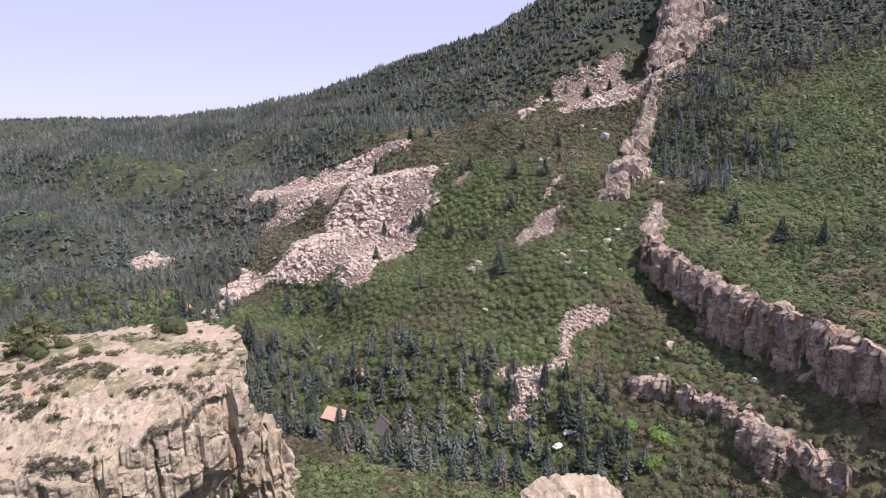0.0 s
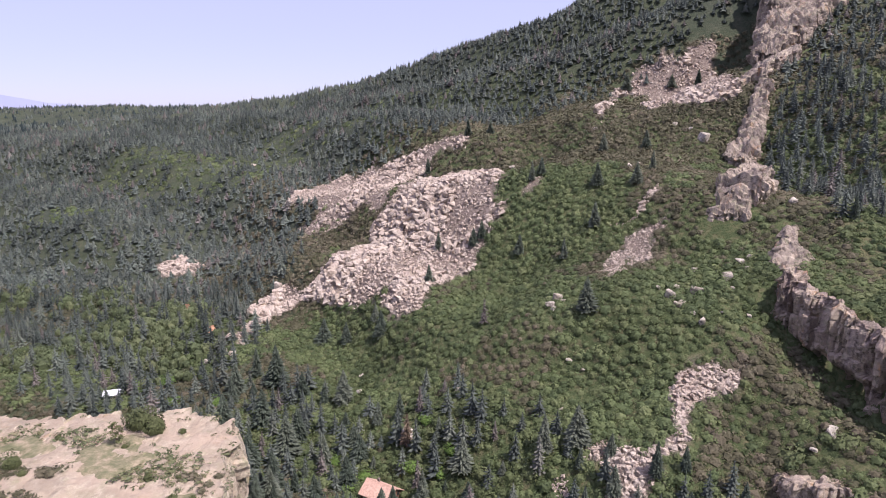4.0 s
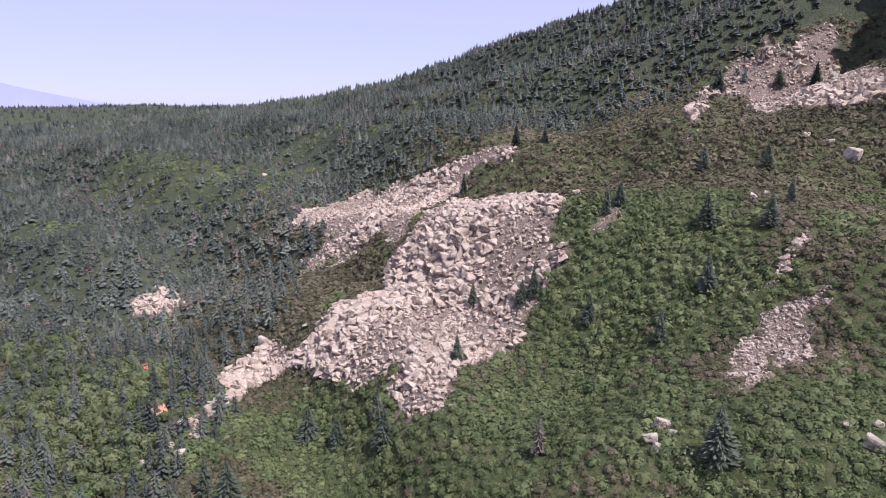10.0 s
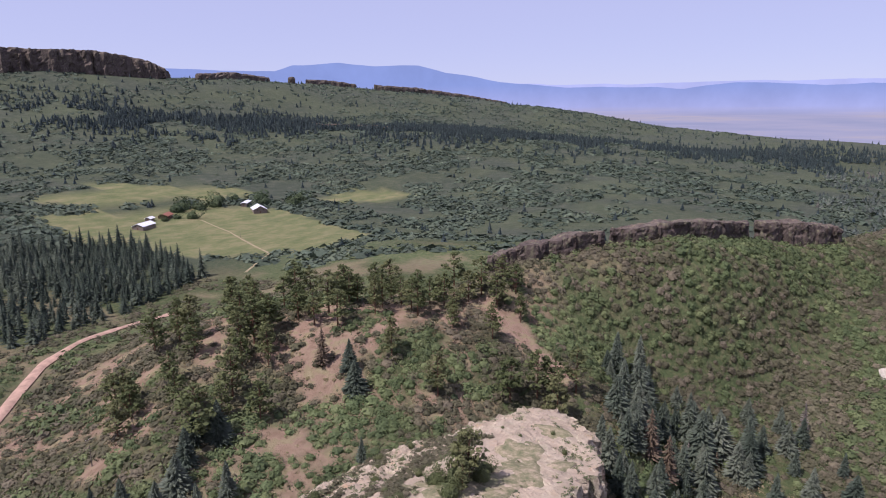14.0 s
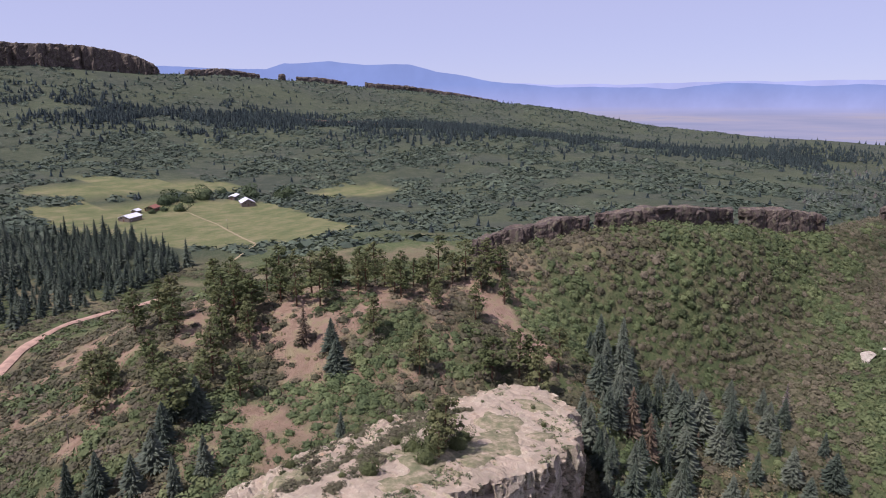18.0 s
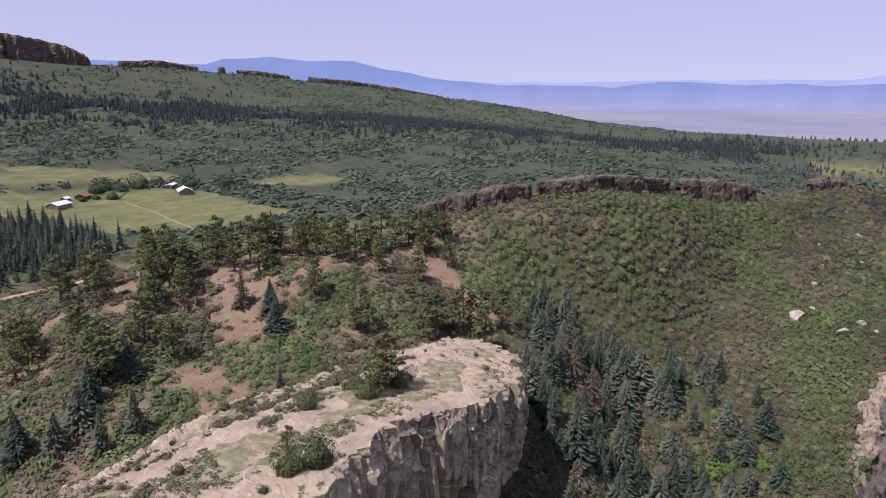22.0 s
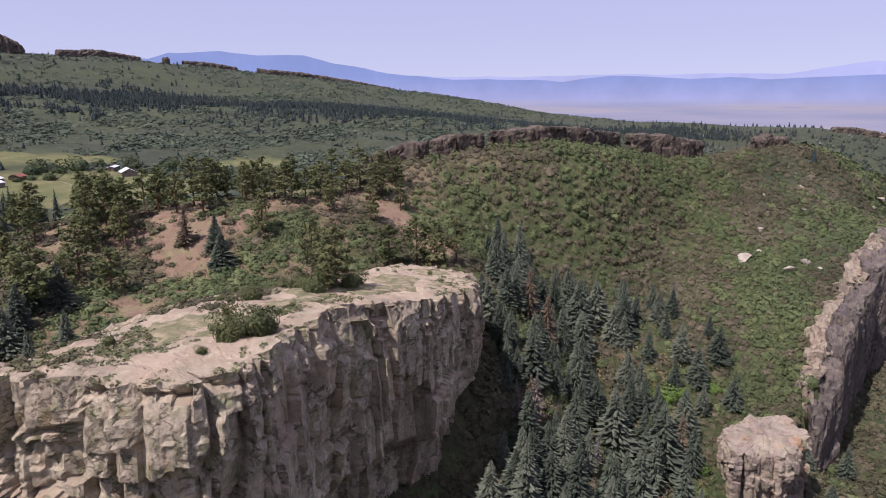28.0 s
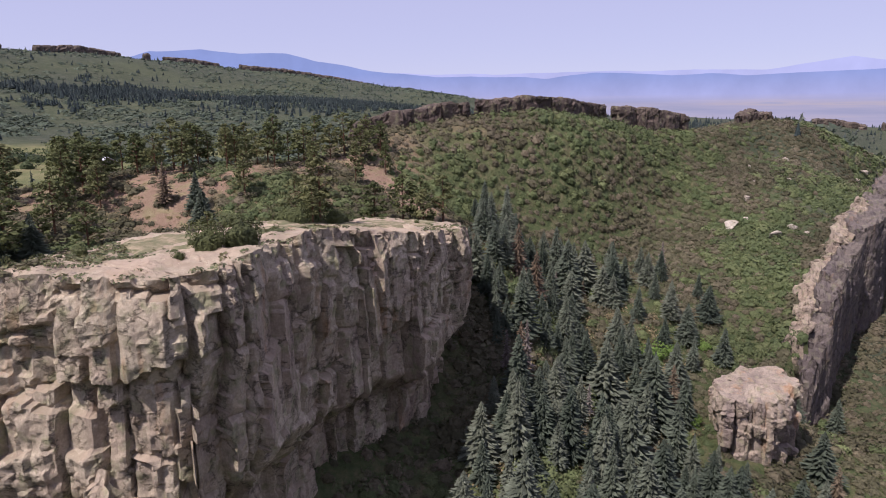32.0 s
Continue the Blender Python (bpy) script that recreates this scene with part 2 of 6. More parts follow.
# ---------------------------------------------------------------- materials
class Nodes:
    """Short hand for a node material."""

    def __init__(self, name, rough=0.85, spec=0.3):
        self.mat = bpy.data.materials.new(name)
        self.mat.use_nodes = True
        self.t = self.mat.node_tree
        self.bsdf = self.t.nodes["Principled BSDF"]
        self.bsdf.inputs["Roughness"].default_value = rough
        self.bsdf.inputs["Specular IOR Level"].default_value = spec
        self.coord = self.t.nodes.new("ShaderNodeTexCoord")
        self.geo = self.t.nodes.new("ShaderNodeNewGeometry")

    def put(self, socket, value):
        if isinstance(value, bpy.types.NodeSocket):
            self.t.links.new(value, socket)
        elif value is not None:
            if isinstance(value, tuple) and len(value) == 3 and socket.type == "RGBA":
                value = (*value, 1)
            socket.default_value = value

    def noise(self, scale, detail=4, rough=0.55, stretch=None, vector=None):
        n = self.t.nodes.new("ShaderNodeTexNoise")
        n.inputs["Scale"].default_value, n.inputs["Detail"].default_value, n.inputs["Roughness"].default_value = scale, detail, rough
        v = vector or self.geo.outputs["Position"]
        if stretch:
            m = self.t.nodes.new("ShaderNodeMapping")
            m.inputs["Scale"].default_value = stretch
            self.put(m.inputs[0], v)
            v = m.outputs[0]
        self.put(n.inputs["Vector"], v)
        return n.outputs["Fac"]

    def ramp(self, fac, stops):
        n = self.t.nodes.new("ShaderNodeValToRGB")
        e = n.color_ramp.elements
        while len(e) < len(stops):
            e.new(0.5)
        for el, (p, c) in zip(e, stops):
            el.position = p
            el.color = (*c, 1) if isinstance(c, tuple) else (c, c, c, 1)
        self.put(n.inputs[0], fac)
        return n.outputs[0]

    def mix(self, fac, a, b, mode="MIX"):
        n = self.t.nodes.new("ShaderNodeMix")
        n.data_type, n.blend_type = "RGBA", mode
        self.put(n.inputs[0], fac), self.put(n.inputs[6], a), self.put(n.inputs[7], b)
        return n.outputs[2]

    def math(self, op, a, b=None):
        n = self.t.nodes.new("ShaderNodeMath")
        n.operation = op
        self.put(n.inputs[0], a), self.put(n.inputs[1], b)
        return n.outputs[0]

    def attr(self, name):
        n = self.t.nodes.new("ShaderNodeAttribute")
        n.attribute_name = name
        return n.outputs["Fac"]

    def rand(self, island=False):
        if island:
            return self.geo.outputs["Random Per Island"]
        return self.t.nodes.new("ShaderNodeObjectInfo").outputs["Random"]

    def bump(self, height, distance=0.1, strength=0.6):
        n = self.t.nodes.new("ShaderNodeBump")
        n.inputs["Strength"].default_value, n.inputs["Distance"].default_value = strength, distance
        self.put(n.inputs["Height"], height)
        self.put(self.bsdf.inputs["Normal"], n.outputs[0])

    def done(self, colour):
        self.put(self.bsdf.inputs["Base Color"], colour)
        return self.mat


def leafy(name, dark, mid, light, grain=2.4, glow=0.15, single=False):
    """Leaves of dense scrub: each plant has its tone, each cluster of leaves its own shade."""
    n = Nodes(name, 0.7, 0.2)
    a = n.ramp(n.rand() if single else n.attr("tint"), [(0.0, dark), (0.5, mid), (1.0, light)])
    a = n.mix(1.0, a, n.ramp(n.noise(0.035, 4), [(0.3, 0.75), (0.7, 1.25)]), "MULTIPLY")
    a = n.mix(1.0, a, n.ramp(n.noise(grain, 4, 0.7), [(0.3, 0.8), (0.7, 1.2)]), "MULTIPLY")
    a = n.mix(1.0, a, n.ramp(n.rand(True), [(0.0, 0.82), (1.0, 1.18)]), "MULTIPLY")
    n.put(n.bsdf.inputs["Base Color"], a)
    tr = n.t.nodes.new("ShaderNodeBsdfTranslucent")
    n.put(tr.inputs[0], a)
    m = n.t.nodes.new("ShaderNodeMixShader")
    m.inputs[0].default_value = glow
    n.t.links.new(n.bsdf.outputs[0], m.inputs[1])
    n.t.links.new(tr.outputs[0], m.inputs[2])
    n.t.links.new(m.outputs[0], n.t.nodes["Material Output"].inputs[0])
    return n.mat


def foliage(name, dark, mid, light, island=False, scale=0.6, glow=0.25, dead=None):
    n = Nodes(name, 0.75, 0.2)
    a = n.ramp(n.attr("tint") if island else n.rand(), [(0.0, dark), (0.5, mid), (0.94, light)] + ([(0.99, dead)] if dead else []))
    b = n.ramp(n.noise(scale, 3), [(0.3, 0.65), (0.7, 1.3)])
    a = n.mix(1.0, a, n.ramp(n.rand(True), [(0.0, 0.78), (1.0, 1.22)]), "MULTIPLY")
    c = n.mix(1.0, a, b, "MULTIPLY")
    n.put(n.bsdf.inputs["Base Color"], c)
    tr = n.t.nodes.new("ShaderNodeBsdfTranslucent")
    n.put(tr.inputs[0], c)
    m = n.t.nodes.new("ShaderNodeMixShader")
    m.inputs[0].default_value = glow
    n.t.links.new(n.bsdf.outputs[0], m.inputs[1])
    n.t.links.new(tr.outputs[0], m.inputs[2])
    n.t.links.new(m.outputs[0], n.t.nodes["Material Output"].inputs[0])
    return n.mat


def rock_material(name, base, pale, stain, lichen=0.35, rough=0.9, rust=0.25, dust=None):
    """Weathered sandstone: mottled, streaked downwards, rust stains and grey-green lichen."""
    n = Nodes(name, rough, 0.2)
    big = n.noise(0.12, 4)
    c = n.mix(n.ramp(big, [(0.35, 0.0), (0.65, 1.0)]), base, pale)
    streak = n.noise(0.35, 5, 0.6, stretch=(1, 1, 0.12))
    c = n.mix(n.ramp(streak, [(0.5, 0.0), (0.72, 0.8)]), c, stain)
    c = n.mix(n.ramp(n.noise(0.5, 5), [(0.52, 0.0), (0.68, lichen)]), c, (0.30, 0.30, 0.17))
    c = n.mix(n.ramp(n.noise(0.22, 5, 0.65, stretch=(1, 1, 0.2)), [(0.58, 0.0), (0.7, rust)]), c, (0.46, 0.25, 0.115))
    c = n.mix(n.ramp(n.noise(0.5, 6, 0.7, stretch=(0.5, 0.5, 1.6)), [(0.58, 0.0), (0.72, 0.4)]), c, (0.22, 0.195, 0.17))
    grain = n.noise(3.0, 6, 0.65)
    c = n.mix(1.0, c, n.ramp(grain, [(0.25, 0.7), (0.75, 1.2)]), "MULTIPLY")
    c = n.mix(1.0, c, n.ramp(n.noise(0.8, 6, 0.7), [(0.3, 0.76), (0.55, 1.03), (0.75, 1.18)]), "MULTIPLY")
    vor = n.t.nodes.new("ShaderNodeTexVoronoi")
    vor.feature, vor.inputs["Scale"].default_value = "DISTANCE_TO_EDGE", 0.3
    m = n.t.nodes.new("ShaderNodeMapping")
    m.inputs["Scale"].default_value = (1, 1, 0.3)
    wob = n.mix(1.0, n.t.nodes["Noise Texture.004"].outputs["Color"], (5.0, 5.0, 5.0), "MULTIPLY")
    n.put(m.inputs[0], n.mix(1.0, n.geo.outputs["Position"], wob, "ADD"))
    n.put(vor.inputs["Vector"], m.outputs[0])
    joint = n.ramp(vor.outputs["Distance"], [(0.0, 0.0), (0.035, 1.0)])
    sep = n.t.nodes.new("ShaderNodeSeparateXYZ")
    n.put(sep.inputs[0], n.geo.outputs["Normal"])
    # Shadow of narrow cracks is painted as darker colour along joints on steep faces.
    c = n.mix(n.ramp(sep.outputs[2], [(0.35, 0.85), (0.65, 0.0)]), c, n.mix(1.0, c, n.ramp(vor.outputs["Distance"], [(0.0, 0.45), (0.035, 1.0)]), "MULTIPLY"))
    if dust:  # sandy soil lies on the flat tops
        c = n.mix(n.math("MULTIPLY", n.ramp(sep.outputs[2], [(0.7, 0.0), (0.92, 1.0)]), n.ramp(n.noise(0.3, 5, 0.65), [(0.36, 0.35), (0.6, 1.0)])), c, n.mix(n.ramp(n.noise(0.14, 5, 0.6), [(0.42, 0.0), (0.62, 1.0)]), dust, (0.43, 0.335, 0.25)))
    n.bump(n.math("ADD", n.math("ADD", n.noise(2.6, 8, 0.7), n.noise(8, 4)), n.math("MULTIPLY", n.math("MULTIPLY", joint, n.ramp(sep.outputs[2], [(0.35, 1.0), (0.65, 0.0)])), 1.4)), 0.22, 0.9)
    return n.done(c)


M_SAND = rock_material("pale_sandstone", (0.44, 0.355, 0.27), (0.58, 0.50, 0.375), (0.30, 0.225, 0.185), 0.8, rust=0.6, dust=(0.33, 0.265, 0.195))
M_DIKE = rock_material("dike_rock", (0.31, 0.25, 0.205), (0.44, 0.365, 0.285), (0.19, 0.15, 0.14), 0.5, rust=0.6)
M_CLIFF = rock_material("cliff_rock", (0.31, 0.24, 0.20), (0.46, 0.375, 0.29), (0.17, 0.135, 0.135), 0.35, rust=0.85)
# Dark varnish, with the shade of the sheer north face put into the colour.
M_WEDGE = rock_material("shaded_wedge_rock", (0.135, 0.112, 0.108), (0.19, 0.16, 0.14), (0.09, 0.077, 0.075), 0.3)
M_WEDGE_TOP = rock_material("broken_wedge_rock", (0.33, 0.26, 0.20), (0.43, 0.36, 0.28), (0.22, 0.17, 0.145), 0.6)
M_DARKDIKE = rock_material("dark_dike_rock", (0.10, 0.076, 0.066), (0.15, 0.118, 0.098), (0.068, 0.055, 0.052), 0.4, rust=0.1)
M_TALUS = rock_material("talus_rock", (0.45, 0.365, 0.295), (0.57, 0.48, 0.40), (0.34, 0.265, 0.215), 0.15, rust=0.1)
M_WHITE = rock_material("white_boulder_rock", (0.46, 0.40, 0.325), (0.57, 0.51, 0.43), (0.35, 0.28, 0.225), 0.25)
M_SPRUCE = foliage("spruce_needles", (0.065, 0.084, 0.062), (0.098, 0.12, 0.088), (0.15, 0.168, 0.125), glow=0.25)
M_SPRUCE_FAR = foliage("spruce_needles_woods", (0.075, 0.09, 0.078), (0.108, 0.126, 0.106), (0.155, 0.17, 0.135), island=True, scale=0.03, glow=0.15, dead=(0.16, 0.14, 0.125))
# Darker copy of the needles, with the shade of the wood in its colour.
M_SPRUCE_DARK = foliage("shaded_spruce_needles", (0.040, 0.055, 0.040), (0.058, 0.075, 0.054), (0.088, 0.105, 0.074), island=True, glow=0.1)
M_PINE = foliage("pine_needles", (0.09, 0.11, 0.045), (0.118, 0.135, 0.056), (0.15, 0.155, 0.07), glow=0.3)
M_OAK = leafy("oak_leaves", (0.084, 0.111, 0.049), (0.11, 0.138, 0.059), (0.147, 0.17, 0.076), glow=0.2)
M_BRUSH = leafy("grey_green_brush", (0.087, 0.084, 0.048), (0.114, 0.106, 0.063), (0.158, 0.133, 0.09), glow=0.2)
M_BARK = Nodes("bark", 0.95, 0.1).done((0.09, 0.065, 0.05))
M_PINEBARK = Nodes("pine_bark", 0.95, 0.1).done((0.13, 0.075, 0.05))
M_DEAD = foliage("dead_twigs", (0.13, 0.11, 0.10), (0.17, 0.145, 0.13), (0.20, 0.18, 0.16), glow=0.05)
M_RUST = foliage("rusty_needles", (0.13, 0.095, 0.065), (0.15, 0.11, 0.075), (0.16, 0.125, 0.085), glow=0.1)
M_JUNIPER = leafy("juniper_leaves", (0.09, 0.105, 0.045), (0.105, 0.12, 0.05), (0.12, 0.13, 0.058), 3.0, 0.2, True)
M_OAKBIG = leafy("thicket_leaves", (0.11, 0.18, 0.045), (0.13, 0.21, 0.05), (0.15, 0.23, 0.06), 3.0, 0.2, True)
M_GROVE = leafy("grove_leaves", (0.088, 0.112, 0.055), (0.112, 0.136, 0.066), (0.145, 0.162, 0.08), 1.2, 0.2)
M_RANCH = leafy("cottonwood_leaves", (0.06, 0.085, 0.042), (0.075, 0.10, 0.048), (0.09, 0.115, 0.052), 1.2, 0.2, True)
# Distance haze is put into the bluish base colour of these far needles.
M_SPRUCE_HAZE = foliage("hazed_needles", (0.030, 0.045, 0.045), (0.040, 0.057, 0.056), (0.055, 0.072, 0.068), island=True, glow=0.1)
# The basin oaks are tinted bluer for the same haze.
M_BRUSHOAK = leafy("basin_oak_leaves", (0.054, 0.074, 0.052), (0.072, 0.094, 0.064), (0.10, 0.122, 0.080), 0.7)
M_SAGE = foliage("sage_leaves", (0.11, 0.13, 0.065), (0.15, 0.165, 0.085), (0.20, 0.19, 0.10), island=True, glow=0.2)
M_DRY = foliage("dry_grass", (0.17, 0.14, 0.07), (0.22, 0.18, 0.10), (0.27, 0.22, 0.13), island=True, glow=0.2)


# ---------------------------------------------------------------- ground
def mesh_np(name, verts, faces, mat=None, flat=True, mats=None, index=None):
    """A mesh from arrays; all faces have the same number of corners."""
    me = bpy.data.meshes.new(name)
    verts, faces = np.asarray(verts, np.float32), np.asarray(faces, np.int32)
    k = faces.shape[1]
    me.vertices.add(len(verts))
    me.vertices.foreach_set("co", verts.ravel())
    me.loops.add(faces.size)
    me.loops.foreach_set("vertex_index", faces.ravel())
    me.polygons.add(len(faces))
    me.polygons.foreach_set("loop_start", np.arange(0, faces.size, k, dtype=np.int32))
    me.polygons.foreach_set("use_smooth", np.full(len(faces), not flat))
    for m in mats or [mat]:
        if m:
            me.materials.append(m)
    if index is not None:
        me.polygons.foreach_set("material_index", np.asarray(index, np.int32))
    me.update(calc_edges=True)
    return me


def grid_faces(nu, nv, closed=False):
    """Quads of a grid of nu by nv points; closed: joined round in u."""
    a = np.arange(nu * nv).reshape(nu, nv)
    b = np.roll(a, -1, axis=0) if closed else a[1:]
    a = a if closed else a[:-1]
    return np.stack([a[:, :-1], b[:, :-1], b[:, 1:], a[:, 1:]], -1).reshape(-1, 4)


def inside(x, y, poly):
    """Whether points lie inside a polygon of (x, y)."""
    x, y = np.asarray(x, float), np.asarray(y, float)
    out = np.zeros(x.shape, bool)
    for (x0, y0), (x1, y1) in zip(poly, poly[1:] + poly[:1]):
        if y0 != y1:
            out ^= ((y0 > y) != (y1 > y)) & (x < (x1 - x0) * (y - y0) / (y1 - y0) + x0)
    return out


FOOTPATH = [(-186, 146, 0), (-194, 130, 0), (-200, 122, 0), (-203, 108, 0)]
MEADOW_AREA = [(-404, -78), (-349, -104), (-300, -160), (-270, -260), (-296, -373), (-380, -350), (-470, -318), (-490, -270), (-450, -180)]
MEADOW_UPPER = [(-310, -400), (-360, -385), (-500, -340), (-550, -375), (-430, -465), (-336, -448)]
MEADOW_WEST = [(-544, -305), (-640, -285), (-650, -208), (-563, -250)]
MEADOWS = [MEADOW_AREA, MEADOW_UPPER, MEADOW_WEST, [(-1330, 330), (-1420, 310), (-1470, 430), (-1400, 480)], [(-1250, 900), (-1500, 1000), (-1450, 1120), (-1200, 1000)]]
bare = smooth(0.25, 0.6, fbm(XX / 30, YY / 30, seed=21)) * 0.5 * smooth(230, 120, YY)
bare = np.maximum(bare, smooth(112, 122, XX) * smooth(330, 290, YY) * smooth(120, 150, YY) * smooth(-0.1, 0.5, fbm(XX / 16, YY / 16, seed=23)) * 0.8)
hill = np.exp(-((XX + 165) / 55) ** 2 - ((YY - 85) / 60) ** 2)
bare = bare * smooth(330, 230, np.hypot(XX + 90, YY - 110))
bare = np.clip(bare * 0.8 + 1.0 * hill * smooth(-0.2, 0.4, fbm(XX / 9, YY / 9, seed=22)), 0, 1)
TALUS_LOW = [(-65, 432), (-63, 442), (-57, 487), (-35, 468), (-9, 444), (-1, 405), (-8, 399), (-6, 392), (-9, 384), (-1, 381), (-6, 379), (-13, 376), (-15, 361), (-20, 356), (-28, 352), (-33, 342), (-36, 331), (-37, 321), (-45, 325), (-53, 337),
             (-56, 346), (-69, 354), (-87, 370), (-101, 383), (-111, 384), (-122, 380), (-122, 362), (-125, 340), (-131, 342), (-129, 355), (-130, 370), (-141, 389), (-139, 400), (-130, 404), (-105, 395), (-88, 410), (-75, 410), (-73, 416), (-77, 431)]
TALUS_UP = [(-156, 516), (-150, 533), (-139, 558), (-122, 569), (-94, 549), (-78, 539), (-62, 526), (-52, 521), (-31, 507), (-21, 490), (-33, 495), (-47, 505), (-48, 491), (-61, 495), (-67, 454), (-67, 436), (-73, 434), (-81, 437), (-89, 447), (-105, 451), (-119, 461),
            (-132, 468), (-140, 477), (-131, 475), (-117, 473), (-120, 482), (-139, 499)]
TALUS_HIGH = [(53, 451), (63, 511), (84, 568), (97, 567), (103, 578), (129, 573), (156, 580), (152, 545), (140, 500), (128, 432), (115, 434), (104, 441), (94, 459), (84, 456), (107, 550), (85, 556), (66, 490), (57, 463)]
TALUS_SMALL = [(-233, 469), (-224, 480), (-227, 492), (-208, 471), (-195, 459), (-195, 453), (-213, 455)]
SCREE_A = [(43, 340), (49, 343), (56, 345), (70, 351), (66, 345), (58, 341), (50, 339)]
SCREE_B = [(34, 313), (39, 321), (45, 325), (52, 329), (63, 329), (63, 325), (59, 321), (58, 314), (52, 313), (46, 316), (41, 301), (37, 300)]
SCREE_C = [(58, 254), (63, 253), (63, 246), (55, 239), (48, 233), (44, 231), (35, 228), (34, 219), (26, 220), (27, 228), (21, 233), (26, 237), (35, 233), (43, 236), (47, 242), (49, 250)]
SCREE_D = [(10, 230), (15, 230), (19, 219), (17, 218), (11, 223)]
SCREE_E = [(7, 384), (19, 395), (21, 394), (17, 384), (11, 382)]
ROCKY = [TALUS_LOW, TALUS_UP, TALUS_HIGH, TALUS_SMALL, SCREE_A, SCREE_B, SCREE_C, SCREE_D, SCREE_E]
bare = np.maximum(bare, smooth(9, 3, spine(XX, YY, FOOTPATH)[0] + 4 * fbm(XX / 7, YY / 7, seed=25)))
bare = np.maximum(bare, 0.9 * smooth(-66, -84, XX) * smooth(-210, -180, XX) * smooth(126, 104, YY) * smooth(-40, 0, YY) * smooth(-0.3, 0.25, fbm(XX / 13, YY / 13, seed=24)))
wx, wy = XX + 4.5 * fbm(XX / 10, YY / 10, seed=61), YY + 4.5 * fbm(XX / 10, YY / 10, seed=62)
rubble = np.zeros(XX.shape)
for poly in ROCKY:
    rubble = np.maximum(rubble, inside(wx, wy, poly))
mx, my = XX + 10 * fbm(XX / 60, YY / 60, seed=5), YY + 10 * fbm(XX / 60, YY / 60, seed=6)
meadow = np.max([inside(mx, my, q) for q in MEADOWS], axis=0) * 1.0
plain = smooth(1500, 2300, np.hypot(XX, YY)) * smooth(-30, -60, GZ)
cover = np.maximum(smooth(330, 480, np.hypot(XX + 60, YY - 200)) * 0.85, smooth(300, 340, YY - 0.2 * XX) * (XX < -110) * 0.8)
cover *= 0.75 + 0.35 * smooth(-0.3, 0.3, fbm(XX / 70, YY / 70, seed=28))
V = np.stack([XX, YY, GZ], -1).reshape(-1, 3)
me = mesh_np("ground", V, grid_faces(*XX.shape), None, flat=False)
for key, values in (("bare", bare), ("meadow", meadow), ("plain", plain), ("rubble", rubble), ("cover", cover)):
    me.attributes.new(key, "FLOAT", "POINT").data.foreach_set("value", values.ravel().astype(np.float32))
n = Nodes("hillside_soil", 0.95, 0.1)
soil = n.ramp(n.noise(0.25, 6), [(0.3, (0.23, 0.15, 0.105)), (0.5, (0.30, 0.205, 0.15)), (0.62, (0.27, 0.22, 0.13)), (0.75, (0.33, 0.27, 0.17))])
herb = n.ramp(n.noise(0.4, 6, 0.65), [(0.3, (0.05, 0.07, 0.03)), (0.5, (0.082, 0.102, 0.045)), (0.72, (0.16, 0.14, 0.08))])
wide = n.ramp(n.noise(0.012, 4), [(0.35, 0.75), (0.65, 1.2)])
herb = n.mix(1.0, herb, wide, "MULTIPLY")
# Litter is greyed for distance haze and darkened for shade between far trees.
hazed_litter = n.ramp(n.noise(0.09, 6, 0.65), [(0.3, (0.042, 0.052, 0.038)), (0.5, (0.058, 0.068, 0.05)), (0.62, (0.078, 0.084, 0.062)), (0.78, (0.12, 0.11, 0.08))])
herb = n.mix(n.attr("cover"), herb, hazed_litter)
c = n.mix(n.attr("bare"), herb, soil)
hay = n.ramp(n.noise(0.05, 8, 0.7, stretch=(1, 1.6, 1)), [(0.35, (0.105, 0.125, 0.055)), (0.5, (0.15, 0.155, 0.072)), (0.7, (0.23, 0.20, 0.11))])
c = n.mix(n.attr("meadow"), c, hay)
flats = n.ramp(n.noise(0.004, 5, 0.6, stretch=(1, 2.2, 1)), [(0.35, (0.10, 0.11, 0.09)), (0.5, (0.15, 0.15, 0.12)), (0.62, (0.21, 0.19, 0.15)), (0.7, (0.13, 0.13, 0.11))])
c = n.mix(n.attr("plain"), c, flats)
# Ground under the blocks is darkened to stand in for shade in the gaps.
stones = n.ramp(n.noise(0.8, 6, 0.7), [(0.3, (0.15, 0.115, 0.095)), (0.6, (0.25, 0.20, 0.165)), (0.8, (0.34, 0.28, 0.235))])
c = n.mix(n.attr("rubble"), c, stones)
n.bump(n.noise(0.7, 7, 0.7), 1.2, 0.9)
me.materials.append(n.done(c))
ground_ob = tagged(new("ground", me), "mountain hillside of reddish soil, herbs and dry grass", "ground", kind="structure")


